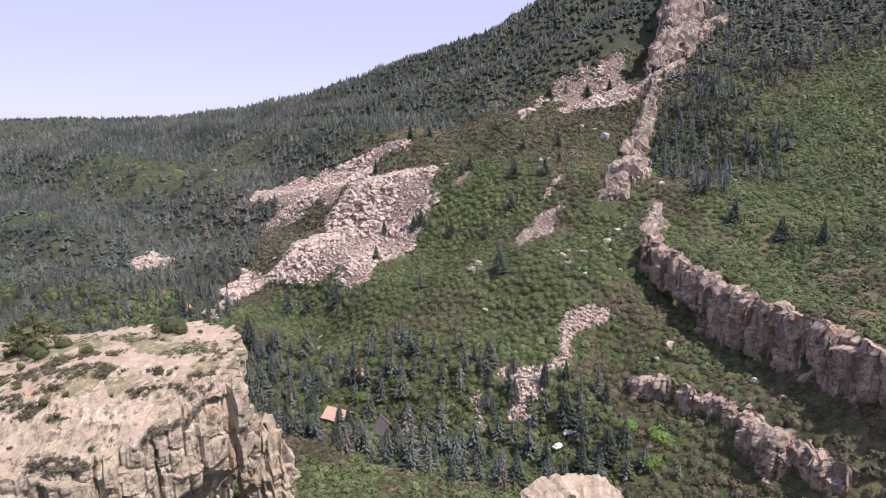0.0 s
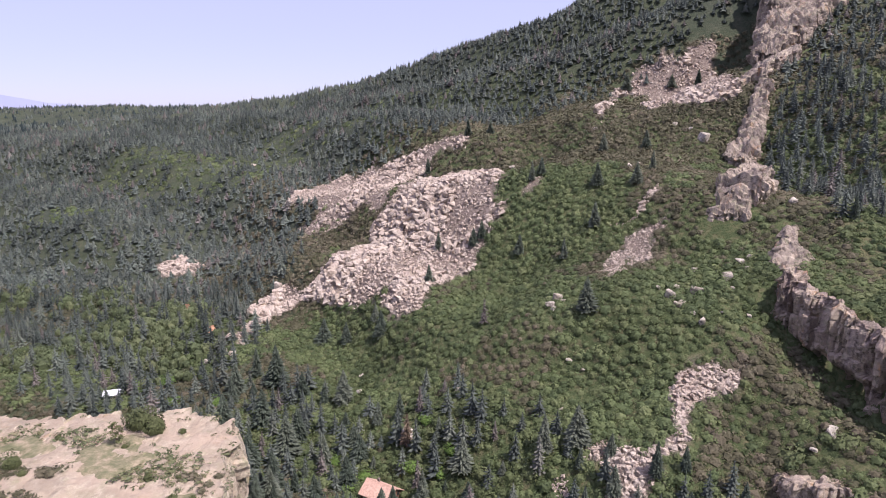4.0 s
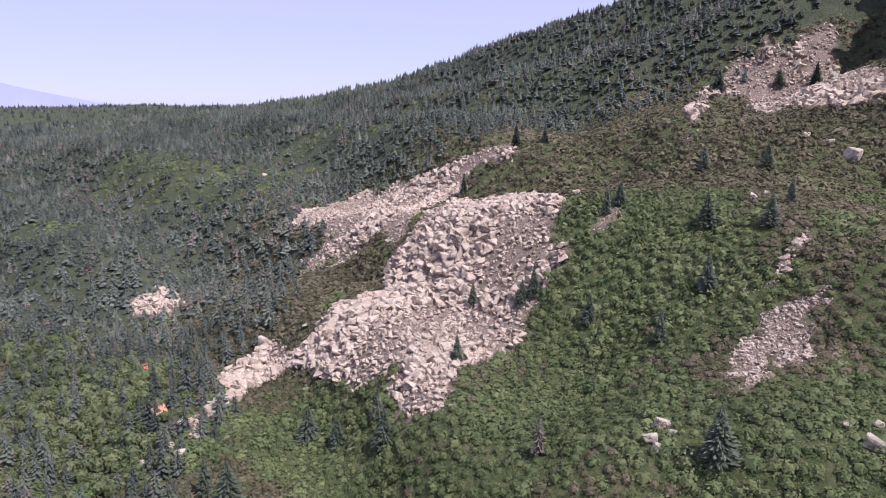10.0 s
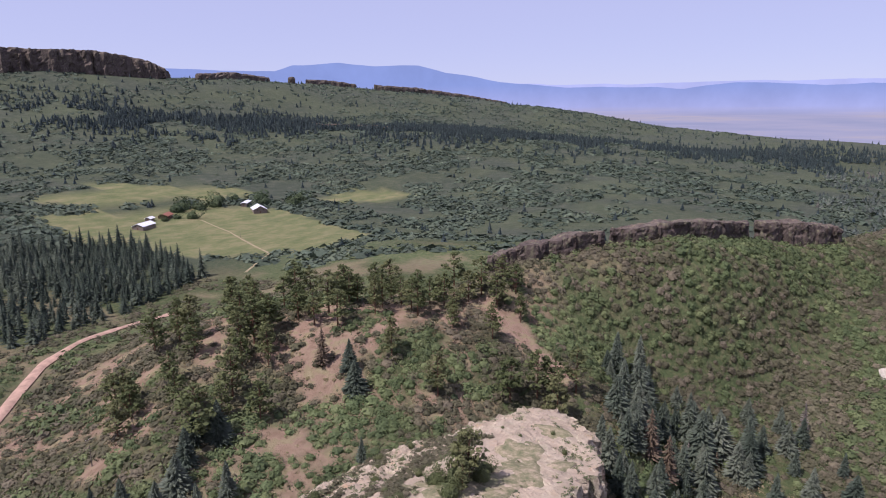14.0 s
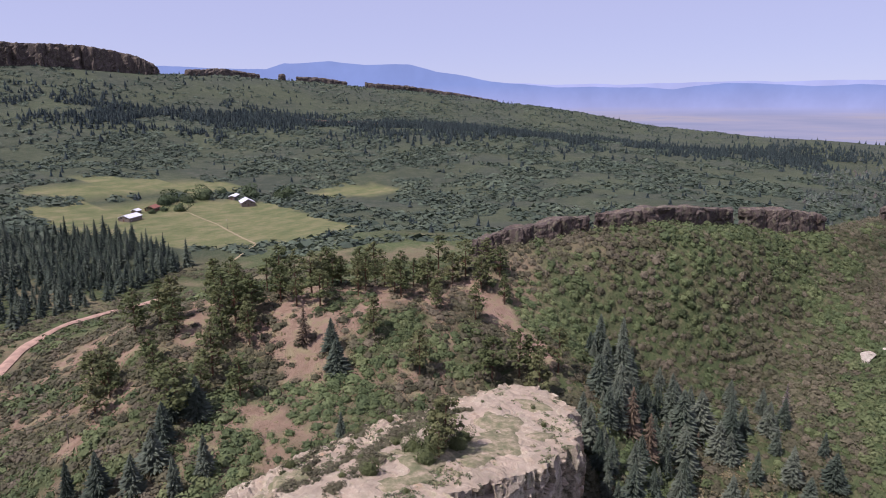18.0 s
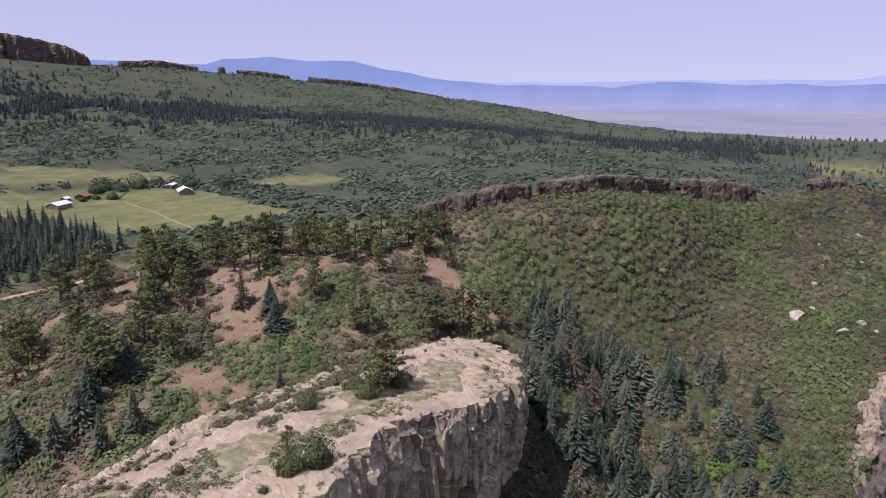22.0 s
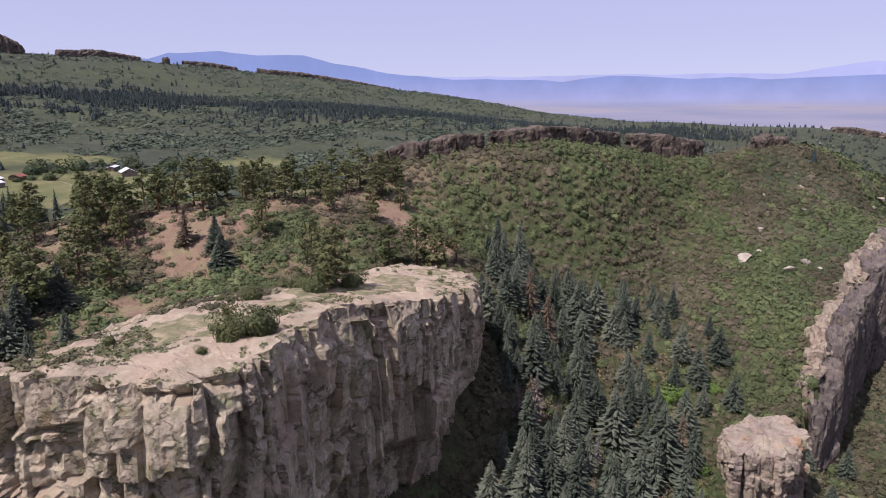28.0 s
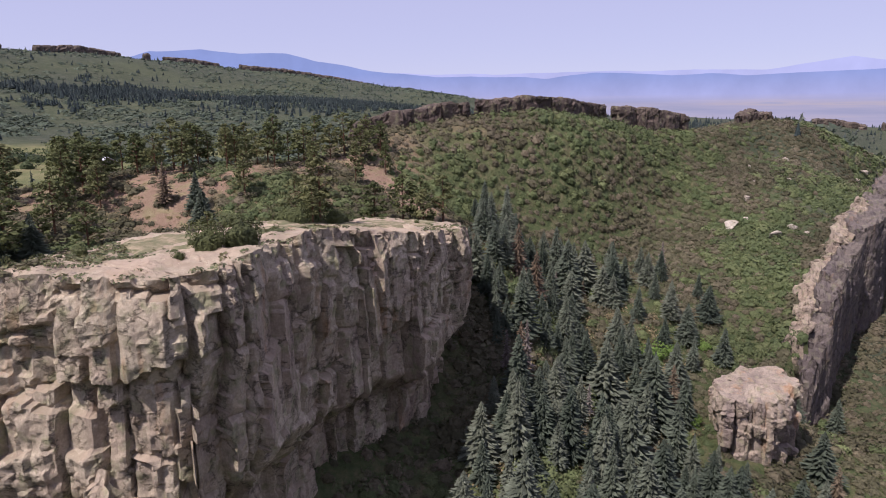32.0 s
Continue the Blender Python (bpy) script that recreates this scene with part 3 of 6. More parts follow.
# ---------------------------------------------------------------- rock walls
def cells(u, v, seed=0):
    """Nearest jittered cell: its random numbers, place inside it, and how near the joint to the next cell is."""
    iu, iv = np.floor(u), np.floor(v)
    d1, d2 = np.full(u.shape, 9.0), np.full(u.shape, 9.0)
    idn, du, dv, tilt = (np.zeros(u.shape) for _ in range(4))
    for a in (-1, 0, 1):
        for b in (-1, 0, 1):
            cu, cv = iu + a, iv + b
            px = cu + 0.1 + 0.8 * hash3(cu, cv, 0 * cu, seed + 1)
            py = cv + 0.1 + 0.8 * hash3(cu, cv, 0 * cu, seed + 2)
            d = np.maximum(np.abs(u - px), np.abs(v - py)) * 0.7 + np.hypot(u - px, v - py) * 0.3
            near = d < d1
            d2 = np.where(near, d1, np.minimum(d2, d))
            idn = np.where(near, hash3(cu, cv, 0 * cu, seed + 3), idn)
            tilt = np.where(near, hash3(cu, cv, 0 * cu, seed + 4), tilt)
            du, dv = np.where(near, u - px, du), np.where(near, v - py, dv)
            d1 = np.where(near, d, d1)
    return idn, d2 - d1, du, dv, tilt


def joints(u, v, seed=0):
    """Upright joints at uneven distances, and cross joints of each column's own: random numbers of a block, distance to its edge, place in it."""
    def split(q, key, seed):
        i = np.floor(q)
        lo = i + 0.7 * (hash3(i, key, 0 * q, seed) - 0.5)
        i = np.where(q < lo, i - 1, i)
        i = np.where(q >= i + 1 + 0.7 * (hash3(i + 1, key, 0 * q, seed) - 0.5), i + 1, i)
        lo = i + 0.7 * (hash3(i, key, 0 * q, seed) - 0.5)
        hi = i + 1 + 0.7 * (hash3(i + 1, key, 0 * q, seed) - 0.5)
        return i, (q - lo) / (hi - lo), hi - lo

    i, fu, wu = split(u, 0 * u, seed)
    lean = (hash3(i, 0 * u, 0 * u, seed + 5) - 0.5) * 0.5 * (fu - 0.5)
    j, fv, wv = split(v + lean + 7.3 * hash3(i, 0 * u, 0 * u, seed + 6), i, seed + 1)
    edge_u, edge_v = np.minimum(fu, 1 - fu) * wu, np.minimum(fv, 1 - fv) * wv
    return hash3(i, j, 0 * u, seed + 2), hash3(i, j, 0 * u, seed + 3), hash3(i, j, 0 * u, seed + 4), edge_u, edge_v, fu - 0.5, fv - 0.5


def resample(pts, step, closed=True):
    """Even steps along a line of points (of two or more numbers each)."""
    p = np.array(pts + pts[:1] if closed else pts, float)
    d = np.concatenate([[0], np.cumsum(np.hypot(*(p[1:, :2] - p[:-1, :2]).T))])
    count = max(4, int(d[-1] / step))
    s = np.linspace(0, d[-1], count, endpoint=not closed)
    return s, np.stack([np.interp(s, d, p[:, i]) for i in range(p.shape[1])], 1)


def rock_wall(name, outline, top, base, mat, step=0.9, rise=0.9, block=(4.0, 8.0), depth=1.6, lean=0.0, seed=0, spine_line=None, rings=10,
              rough_top=0.5, undercut=0.0):
    """A free-standing body of jointed rock: outline seen from above (anticlockwise), top(x, y) and base(x, y) give its heights."""
    s, p = resample(outline, step)
    for _ in range(2):
        p = (np.roll(p, 1, 0) + 2 * p + np.roll(p, -1, 0)) / 4
    t = np.roll(p, -1, 0) - np.roll(p, 1, 0)
    t /= np.hypot(*t.T)[:, None] + 1e-9
    nrm = np.stack([t[:, 1], -t[:, 0]], 1)
    zt, zb = top(p[:, 0], p[:, 1]), base(p[:, 0], p[:, 1])
    levels = max(6, int(np.max(zt - zb) / rise))
    k = np.linspace(0, 1, levels)
    S = np.repeat(s[:, None], levels, 1)
    Z = zb[:, None] + (zt - zb)[:, None] * k[None, :]
    warp = 0.18 * vnoise(S / 17, Z / 14, seed=seed + 7) + 0.05 * vnoise(S / 3, Z / 3, seed=seed + 8)
    bu, bv = block
    tip = min(depth, 0.34 * bu)
    ia, ta, ra, ua, va, xa, ya = joints(S / (bu * 2.4) + warp * 0.6, Z / (bv * 2.2) + warp, seed + 31)
    idn, tb, rb, ub, vb, xb, yb = joints(S / bu + warp, Z / bv + 0.6 * warp, seed)
    ids, ts, rs, us, vs, xs, ys = joints(S / (bu * 0.36) + 1.5 * warp, Z / (bv * 0.27) - warp, seed + 57)
    off = depth * (ia - 0.5) * 1.4 + tip * ((ta - 0.5) * 2.8 * xa + (ra - 0.5) * 1.4 * ya)
    off += depth * (idn - 0.5) * 1.0 + tip * ((tb - 0.5) * 2.3 * xb + (rb - 0.4) * 1.6 * yb)
    off += depth * ((ids - 0.5) * 0.34 + (ts - 0.5) * 0.7 * xs) * smooth(0.36, 0.44, rb)
    it, tt, rt, ut, vt, xt, yt = joints(S / (bu * 0.17) - warp, Z / (bv * 0.11) + 2 * warp, seed + 83)
    off += depth * 0.16 * (it - 0.5) * smooth(0.4, 0.5, rs) + depth * 0.12 * (tt - 0.5) * xt
    # broad cracks along some joints
    off -= depth * 0.9 * np.exp(-(ua * bu * 2.4 / 0.5) ** 2) * (ta > 0.3) + depth * 0.55 * np.exp(-(ub * bu / 0.35) ** 2) * (tb > 0.4)
    off -= depth * 0.3 * np.exp(-(vb * bv / 0.35) ** 2) * (rb > 0.45)
    off += 0.16 * fbm(S / 1.5, Z / 1.5, seed=seed + 4, octaves=3)
    off += lean * (1 - k)[None, :] - 0.8 * depth * smooth(0.9, 1.0, k)[None, :] * (0.2 + idn)
    off -= undercut * smooth(0.52, 0.36, k[None, :] + 0.06 * vnoise(S / 12, Z / 12, seed=seed + 71)) * smooth(0.2, 0.6, 0.6 + 0.6 * vnoise(S / 25, 0 * S, seed=seed + 70))
    px, py = p[:, 0][:, None] + nrm[:, 0][:, None] * off, p[:, 1][:, None] + nrm[:, 1][:, None] * off
    side = np.stack([px, py, Z], -1)
    side[:, -1, 2] += 0.35 * depth * (ids[:, -1] - 0.6) + 0.5 * depth * (idn[:, -1] - 0.5)
    side[:, -2, 2] += 0.3 * depth * (idn[:, -2] - 0.6)
    # the top closes in rings towards a middle line
    mid = np.array(spine_line if spine_line else [p.mean(0)] * 2, float)
    _, m = resample([tuple(q) for q in mid], 1.0, closed=False) if spine_line else (None, mid)
    near = m[np.argmin(((p[:, None, :] - m[None]) ** 2).sum(-1), axis=1)]
    caps = []
    for r in np.linspace(0, 1, rings + 1)[1:]:
        q = side[:, -1, :2] * (1 - r) + near * r
        ci, ce, cu, cv, ct = cells(q[:, 0] / 3.4, q[:, 1] / 3.4, seed + 90)
        bi, bt, br, be, bf, bx, by = joints(q[:, 0] / 2.1 + 0.3 * ci, q[:, 1] / 1.7, seed + 95)
        lift = (rough_top(q[:, 0], q[:, 1]) if callable(rough_top) else rough_top) * (0.6 * fbm(q[:, 0] / 4, q[:, 1] / 4, seed=seed + 11) + (ci - 0.5) * 0.8 + (ct - 0.5) * cu + (bi - 0.5) * 0.8 + (bt - 0.5) * bx) * min(1, r * 5)
        caps.append(np.stack([q[:, 0], q[:, 1], top(q[:, 0], q[:, 1]) + lift], -1))
    grid = np.concatenate([side] + [c[:, None] for c in caps], 1)
    me = mesh_np(name, grid.reshape(-1, 3), grid_faces(grid.shape[0], grid.shape[1], True), mat, flat=True)
    return new(name, me)


DIKE_LINES = []


def dike(name, line, mat, width, drop, label, category, block=(3.0, 5.0), depth=1.4, seed=0, step=0.9, rise=0.9, jag=1.5, undercut=0.0):
    """A wall of rock along a line of (x, y, height of the top)."""
    DIKE_LINES.append((line, width))
    s, p = resample(line, 2.0, closed=False)
    t = np.gradient(p[:, :2], axis=0)
    t /= np.hypot(*t.T)[:, None]
    nrm = np.stack([-t[:, 1], t[:, 0]], 1)
    w = width / 2 * (0.78 + 0.3 * vnoise(s / 11, 0 * s, seed=seed + 1) + 0.22 * vnoise(s / 4, 0 * s, seed=seed + 2)) * np.sqrt(np.clip(np.minimum(s, s[-1] - s) / (width * 0.6) + 0.25, 0.1, 1))
    left, right = p[:, :2] + nrm * w[:, None], p[:, :2] - nrm * w[:, None]
    outline = [tuple(q) for q in right] + [tuple(q) for q in left[::-1]]

    def top(x, y):
        x, y = np.asarray(x, float), np.asarray(y, float)
        i = np.argmin((x[..., None] - p[:, 0]) ** 2 + (y[..., None] - p[:, 1]) ** 2, axis=-1)
        ci, ce, cu, cv, ct = cells(s[i] / 6.5, 0 * x + 0.5, seed + 5)
        return p[i, 2] + jag * ((ci - 0.6) * 1.6 + 0.7 * fbm(x / 5, y / 5, seed=seed + 3, octaves=3))

    def base(x, y):
        return np.minimum(ground(x, y) - 3, top(x, y) - drop)

    ob = rock_wall(name, outline, top, base, mat, step, rise, block, depth, 0.6, seed, [tuple(q) for q in p[:, :2]], min(14, max(4, int(width / 2 / step))), 0.35 + 0.25 * jag, undercut)
    return tagged(ob, label, category, kind="structure")


MESA = [(-46, 137), (-49, 146), (-51, 154), (-53, 162), (-57, 168.5), (-65, 171), (-74, 170), (-83, 168), (-93, 169), (-100, 170.5), (-109, 174), (-122, 176), (-134, 175), (-146, 169), (-157, 161), (-162, 153),
        (-154, 147), (-142, 141), (-132, 132), (-124, 123), (-113, 118), (-103, 119), (-95, 123), (-86, 119), (-76, 117), (-64, 122), (-54, 128)]


def mesa_top(x, y):
    drop = np.maximum(0, 147 - y)
    bed = drop / 3.3 + 0.05 * x + 1.3 * fbm(x / 14, y / 14, seed=42) + 0.25 * fbm(x / 2.5, y / 2.5, seed=43)
    step = bed - np.floor(bed)
    ledges = 1.2 * (step - smooth(0.62, 0.9, step)) * smooth(1, 6, drop)
    return ledges + 64.2 + np.minimum(0, (x + 84) * 0.155) - 0.36 * drop - 0.25 * np.maximum(0, drop - 16) + 0.6 * fbm(x / 12, y / 12, seed=41)


mesa = rock_wall("mesa", MESA, mesa_top, lambda x, y: np.minimum(ground(x, y) - 4, 30), M_SAND, step=0.4, rise=0.45, block=(4.4, 8.0), depth=1.7, seed=5,
                 spine_line=[(-60, 146), (-80, 148), (-110, 150), (-150, 156)], rings=36, rough_top=lambda x, y: 0.4 + 0.7 * smooth(140, 130, y), undercut=6.0)
tagged(mesa, "pale jointed sandstone mesa with a grassy flat top", "rock mesa", kind="structure")
# thin turf lies in the middle of the mesa
tx, ty = np.meshgrid(np.arange(-160, -52, 0.9), np.arange(130, 178, 0.9), indexing="ij")
td = np.minimum(spine(tx, ty, [(-66, 152, 0), (-80, 156, 0), (-112, 161, 0), (-136, 160, 0)])[0], spine(tx, ty, [(-60, 142, 0), (-80, 138, 0), (-96, 148, 0)])[0] + 2)
tz = mesa_top(tx, ty) + 0.34 - 1.3 * smooth(2.0, 6.5, td + 6 * fbm(tx / 9, ty / 9, seed=45)) + 0.12 * fbm(tx, ty, seed=46)
turf_nodes = Nodes("mesa_turf", 0.95, 0.1)
turf_colour = turf_nodes.ramp(turf_nodes.noise(0.5, 7, 0.7), [(0.32, (0.115, 0.12, 0.065)), (0.46, (0.18, 0.17, 0.10)), (0.57, (0.28, 0.235, 0.155)), (0.68, (0.38, 0.30, 0.22))])
turf_nodes.bump(turf_nodes.noise(4, 5), 0.2, 0.8)
tf = grid_faces(*tx.shape)
rim_d, _ = spine(tx, ty, [(a, b, 0) for a, b in MESA + MESA[:1]])
tf = tf[(inside(tx, ty, MESA) & (td < 15) & (rim_d > 4.5)).ravel()[tf].all(axis=1)]
turf = new("turf", mesh_np("turf", np.stack([tx, ty, tz], -1).reshape(-1, 3), tf, turf_nodes.done(turf_colour), flat=False))
tagged(turf, "thin dry grass and sage turf on the mesa top", "turf", kind="structure")
dike("mesa_shoulder", [(-56, 159, 44), (-49, 161, 39), (-42, 160, 30)], M_SAND, 14, 22, "pale broken rock shoulder below the mesa", "rock shoulder", seed=15, depth=1.6, jag=2.5, step=0.7, rise=0.7)
dike("mesa_shoulder", [(-84, 118, 50), (-100, 124, 48), (-120, 134, 46)], M_SAND, 10, 8, "low pale sandstone ledges beside the mesa", "rock ledge", seed=16, depth=1.0, jag=1.0)
dike("pink_outcrop", [(22, 156, 16), (34, 161, 20), (48, 158, 15)], M_SAND, 26, 22, "pale pink bare sandstone outcrop above the trees", "rock outcrop", seed=18, depth=1.0, jag=1.2)

# the dike that climbs the mountain, piece by piece
DIKE_LABEL = "tan jointed rock dike climbing the mountainside"


def above(*pts):
    """Points of (x, y, height over the ground)."""
    return [(x, y, float(ground(x, y)) + h) for x, y, h in pts]


dike("rock_dike", above((112, 388, 5), (122, 404, 6), (132, 420, 7), (140, 434, 7)), M_DIKE, 12, 8, DIKE_LABEL, "rock dike", seed=21, jag=3.0, block=(3.0, 4.0), depth=1.9, step=0.7, rise=0.6)
dike("rock_dike", above((128, 444, 5), (146, 448, 7), (166, 458, 6)), M_DIKE, 13, 9, "sloping pale rock ledge on the dike", "rock ledge", seed=29, jag=1)
dike("rock_dike", above((148, 460, 8), (164, 480, 14), (178, 498, 15), (188, 514, 13)), M_DIKE, 32, 18, DIKE_LABEL, "rock dike", seed=22, jag=4.2, depth=2.8, block=(4.0, 6), step=0.8, rise=0.7)
dike("rock_dike", above((184, 520, 12), (198, 548, 16), (214, 590, 15), (230, 640, 12)), M_DIKE, 38, 18, DIKE_LABEL, "rock dike", seed=23, jag=4.5, depth=3.0, block=(4.5, 7))
dike("rock_dike", above((182, 500, 6), (198, 504, 7), (214, 512, 5)), M_DIKE, 11, 8, "pinkish rock ledge beside the dike", "rock ledge", seed=28, jag=1.5)
dike("rock_dike", [(82, 316, 80), (89, 325, 91), (98, 334, 96), (106, 348, 98)], M_DIKE, 24, 30, "tan rounded rock knob on the dike", "rock knob", seed=24, jag=2.4, depth=2.3, block=(3.6, 5), step=0.6, rise=0.6)
dike("rock_dike", [(91, 277, 66), (97, 291, 74), (101, 306, 80)], M_DIKE, 14, 20, DIKE_LABEL, "rock dike", seed=25, jag=2.4, depth=1.9, step=0.6, rise=0.6)
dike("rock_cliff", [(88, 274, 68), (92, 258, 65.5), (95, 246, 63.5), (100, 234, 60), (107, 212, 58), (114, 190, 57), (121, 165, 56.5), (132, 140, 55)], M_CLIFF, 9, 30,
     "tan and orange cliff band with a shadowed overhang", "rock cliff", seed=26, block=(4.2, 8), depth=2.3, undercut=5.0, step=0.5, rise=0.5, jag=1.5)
LEDGE_LABEL = "low broken grey rock ledge in the scrub"
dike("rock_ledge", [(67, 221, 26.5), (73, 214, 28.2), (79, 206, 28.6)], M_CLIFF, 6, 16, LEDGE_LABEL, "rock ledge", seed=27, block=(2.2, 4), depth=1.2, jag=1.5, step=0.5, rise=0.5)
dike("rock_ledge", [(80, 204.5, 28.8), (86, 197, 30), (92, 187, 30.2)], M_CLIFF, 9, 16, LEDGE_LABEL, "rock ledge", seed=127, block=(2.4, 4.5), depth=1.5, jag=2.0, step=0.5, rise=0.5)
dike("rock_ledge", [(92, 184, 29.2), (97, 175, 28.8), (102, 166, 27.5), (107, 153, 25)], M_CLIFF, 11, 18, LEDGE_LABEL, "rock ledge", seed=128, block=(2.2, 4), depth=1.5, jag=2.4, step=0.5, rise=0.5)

# the wedge and the wall on the western ridge
tower = rock_wall("rock_tower", [(-157, 229), (-160, 241), (-171, 247), (-180, 243), (-177, 233), (-168, 227)], lambda x, y: 15.5 + 0.08 * (-168 - x) + 0.6 * fbm(x / 5, y / 5, seed=44),
                  lambda x, y: ground(x, y) - 4, M_DIKE, step=0.45, rise=0.45, block=(3.0, 5.0), depth=1.3, seed=31, rings=10, rough_top=0.5)
tagged(tower, "grey square rock tower standing among trees", "rock tower", kind="structure")
DIKE_LINES.append(([(-160, 236, 0), (-178, 238, 0)], 18))
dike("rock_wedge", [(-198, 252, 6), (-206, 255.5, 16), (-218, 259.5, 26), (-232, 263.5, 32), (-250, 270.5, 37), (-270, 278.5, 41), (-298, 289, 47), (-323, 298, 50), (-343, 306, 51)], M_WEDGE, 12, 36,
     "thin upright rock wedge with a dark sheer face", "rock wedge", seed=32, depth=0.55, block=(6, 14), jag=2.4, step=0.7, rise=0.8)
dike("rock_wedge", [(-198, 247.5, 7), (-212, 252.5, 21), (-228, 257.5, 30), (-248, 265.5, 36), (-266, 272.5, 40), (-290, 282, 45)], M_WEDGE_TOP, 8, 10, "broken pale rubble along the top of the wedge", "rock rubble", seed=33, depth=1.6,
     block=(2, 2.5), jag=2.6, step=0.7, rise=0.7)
RIDGE_WALL = "dark brown rock wall along the ridge top"
dike("ridge_wall", [(-226, 98, 75), (-236, 108, 79), (-252, 122, 82), (-262, 133, 83.5)], M_DARKDIKE, 8, 8, RIDGE_WALL, "rock wall", seed=35, block=(4, 5), depth=0.7, jag=0.5)
dike("ridge_wall", [(-264, 136, 84), (-281, 152, 86), (-300, 165, 84.5), (-325, 180, 81.5)], M_DARKDIKE, 10, 12, RIDGE_WALL, "rock wall", seed=36, block=(4.2, 5), depth=0.7, jag=0.5)
dike("ridge_wall", [(-330, 184, 81.5), (-345, 198, 80), (-356, 210, 78.5), (-364, 218, 74)], M_DARKDIKE, 12, 14, RIDGE_WALL, "rock wall", seed=37, block=(4.5, 6), depth=0.8, jag=0.6)
dike("ridge_wall", [(-394, 243, 77), (-404, 250, 78), (-414, 262, 75)], M_DARKDIKE, 9, 8, RIDGE_WALL, "rock wall", seed=38, block=(2.2, 4), depth=1.0, jag=1.5)

# cliff bands on the far mesas, standing on the rim
for i, (line, width, drop) in enumerate((
        (((-420, -1330, 46), (-560, -1260, 40), (-700, -1190, 42), (-840, -1150, 44), (-930, -1120, 38), (-985, -1100, 14)), 70, 56),
        (((-1060, -1105, 13), (-1160, -1090, 17), (-1270, -1080, 13)), 26, 20),
        (((-1330, -1070, 16), (-1350, -1066, 17)), 18, 14),
        (((-1390, -1060, 15), (-1470, -1040, 17), (-1540, -1010, 14)), 20, 16),
        (((-1600, -985, 17), (-1720, -925, 18), (-1860, -815, 15), (-1960, -720, 10)), 24, 16),
        (((-2010, -650, 6), (-2080, -580, 7), (-2140, -500, 5)), 18, 14),
        (((-930, -690, 4), (-1080, -470, 4), (-1180, -330, 4), (-1240, -170, 3)), 9, 6),
        (((-1610, 470, 8), (-1640, 520, 12), (-1630, 580, 10)), 30, 12),
        (((-1640, 610, 16), (-1646, 618, 18)), 12, 18))):
    dike("cliff_band", above(*line), M_DARKDIKE, width, drop, "dark wooded cliff band on a far mesa", "cliff band", block=(14, 16), depth=3, seed=50 + i, step=5, rise=3.5, jag=1.2)


# ---------------------------------------------------------------- loose rocks
def hull_mesh(name, rng, mat, stretch=(1, 1, 1), points=11, worn=False):
    """An angular broken block about two metres across."""
    bm = bmesh.new()
    for _ in range(points):
        v = Vector((rng.gauss(0, 1), rng.gauss(0, 1), rng.gauss(0, 1))).normalized()
        v = Vector([math.copysign(abs(q) ** 0.5, q) for q in v]) * rng.uniform(0.72, 0.86)
        bm.verts.new((v.x * stretch[0], v.y * stretch[1], v.z * stretch[2]))
    res = bmesh.ops.convex_hull(bm, input=bm.verts)
    bmesh.ops.delete(bm, geom=[g for g in res["geom_interior"] if isinstance(g, bmesh.types.BMVert)], context="VERTS")
    if worn:
        bmesh.ops.dissolve_limit(bm, angle_limit=radians(14), verts=bm.verts, edges=bm.edges)
        bmesh.ops.bevel(bm, geom=bm.edges[:] + bm.verts[:], offset=0.09, segments=1, affect="EDGES")
        bmesh.ops.triangulate(bm, faces=bm.faces)
        bmesh.ops.subdivide_edges(bm, edges=bm.edges, cuts=1)
        for v in bm.verts:
            v.co *= 1 + rng.uniform(-0.05, 0.05)
    bmesh.ops.triangulate(bm, faces=bm.faces)
    me = bpy.data.meshes.new(name)
    bm.to_mesh(me)
    bm.free()
    if mat:
        me.materials.append(mat)
    return me


def mesh_arrays(me):
    v = np.zeros(len(me.vertices) * 3)
    me.vertices.foreach_get("co", v)
    f = np.zeros(len(me.polygons) * 3, int)
    me.polygons.foreach_get("vertices", f)
    return v.reshape(-1, 3), f.reshape(-1, 3)


ROCK_RNG = random.Random(11)
talus_blocks = [hull_mesh("boulder", ROCK_RNG, M_TALUS, (1, ROCK_RNG.uniform(0.6, 1.0), ROCK_RNG.uniform(0.45, 0.8))) for _ in range(14)]
talus_arrays = [mesh_arrays(m) for m in talus_blocks]
NPR = np.random.default_rng(3)


def poly_points(poly, count, rng=NPR):
    a = np.array(poly)
    lo, hi = a.min(0) - 4, a.max(0) + 4
    x, y = rng.uniform(lo[0], hi[0], count * 4), rng.uniform(lo[1], hi[1], count * 4)
    k = inside(x + 4.5 * fbm(x / 10, y / 10, seed=61), y + 4.5 * fbm(x / 10, y / 10, seed=62), poly)
    return x[k][:count], y[k][:count]


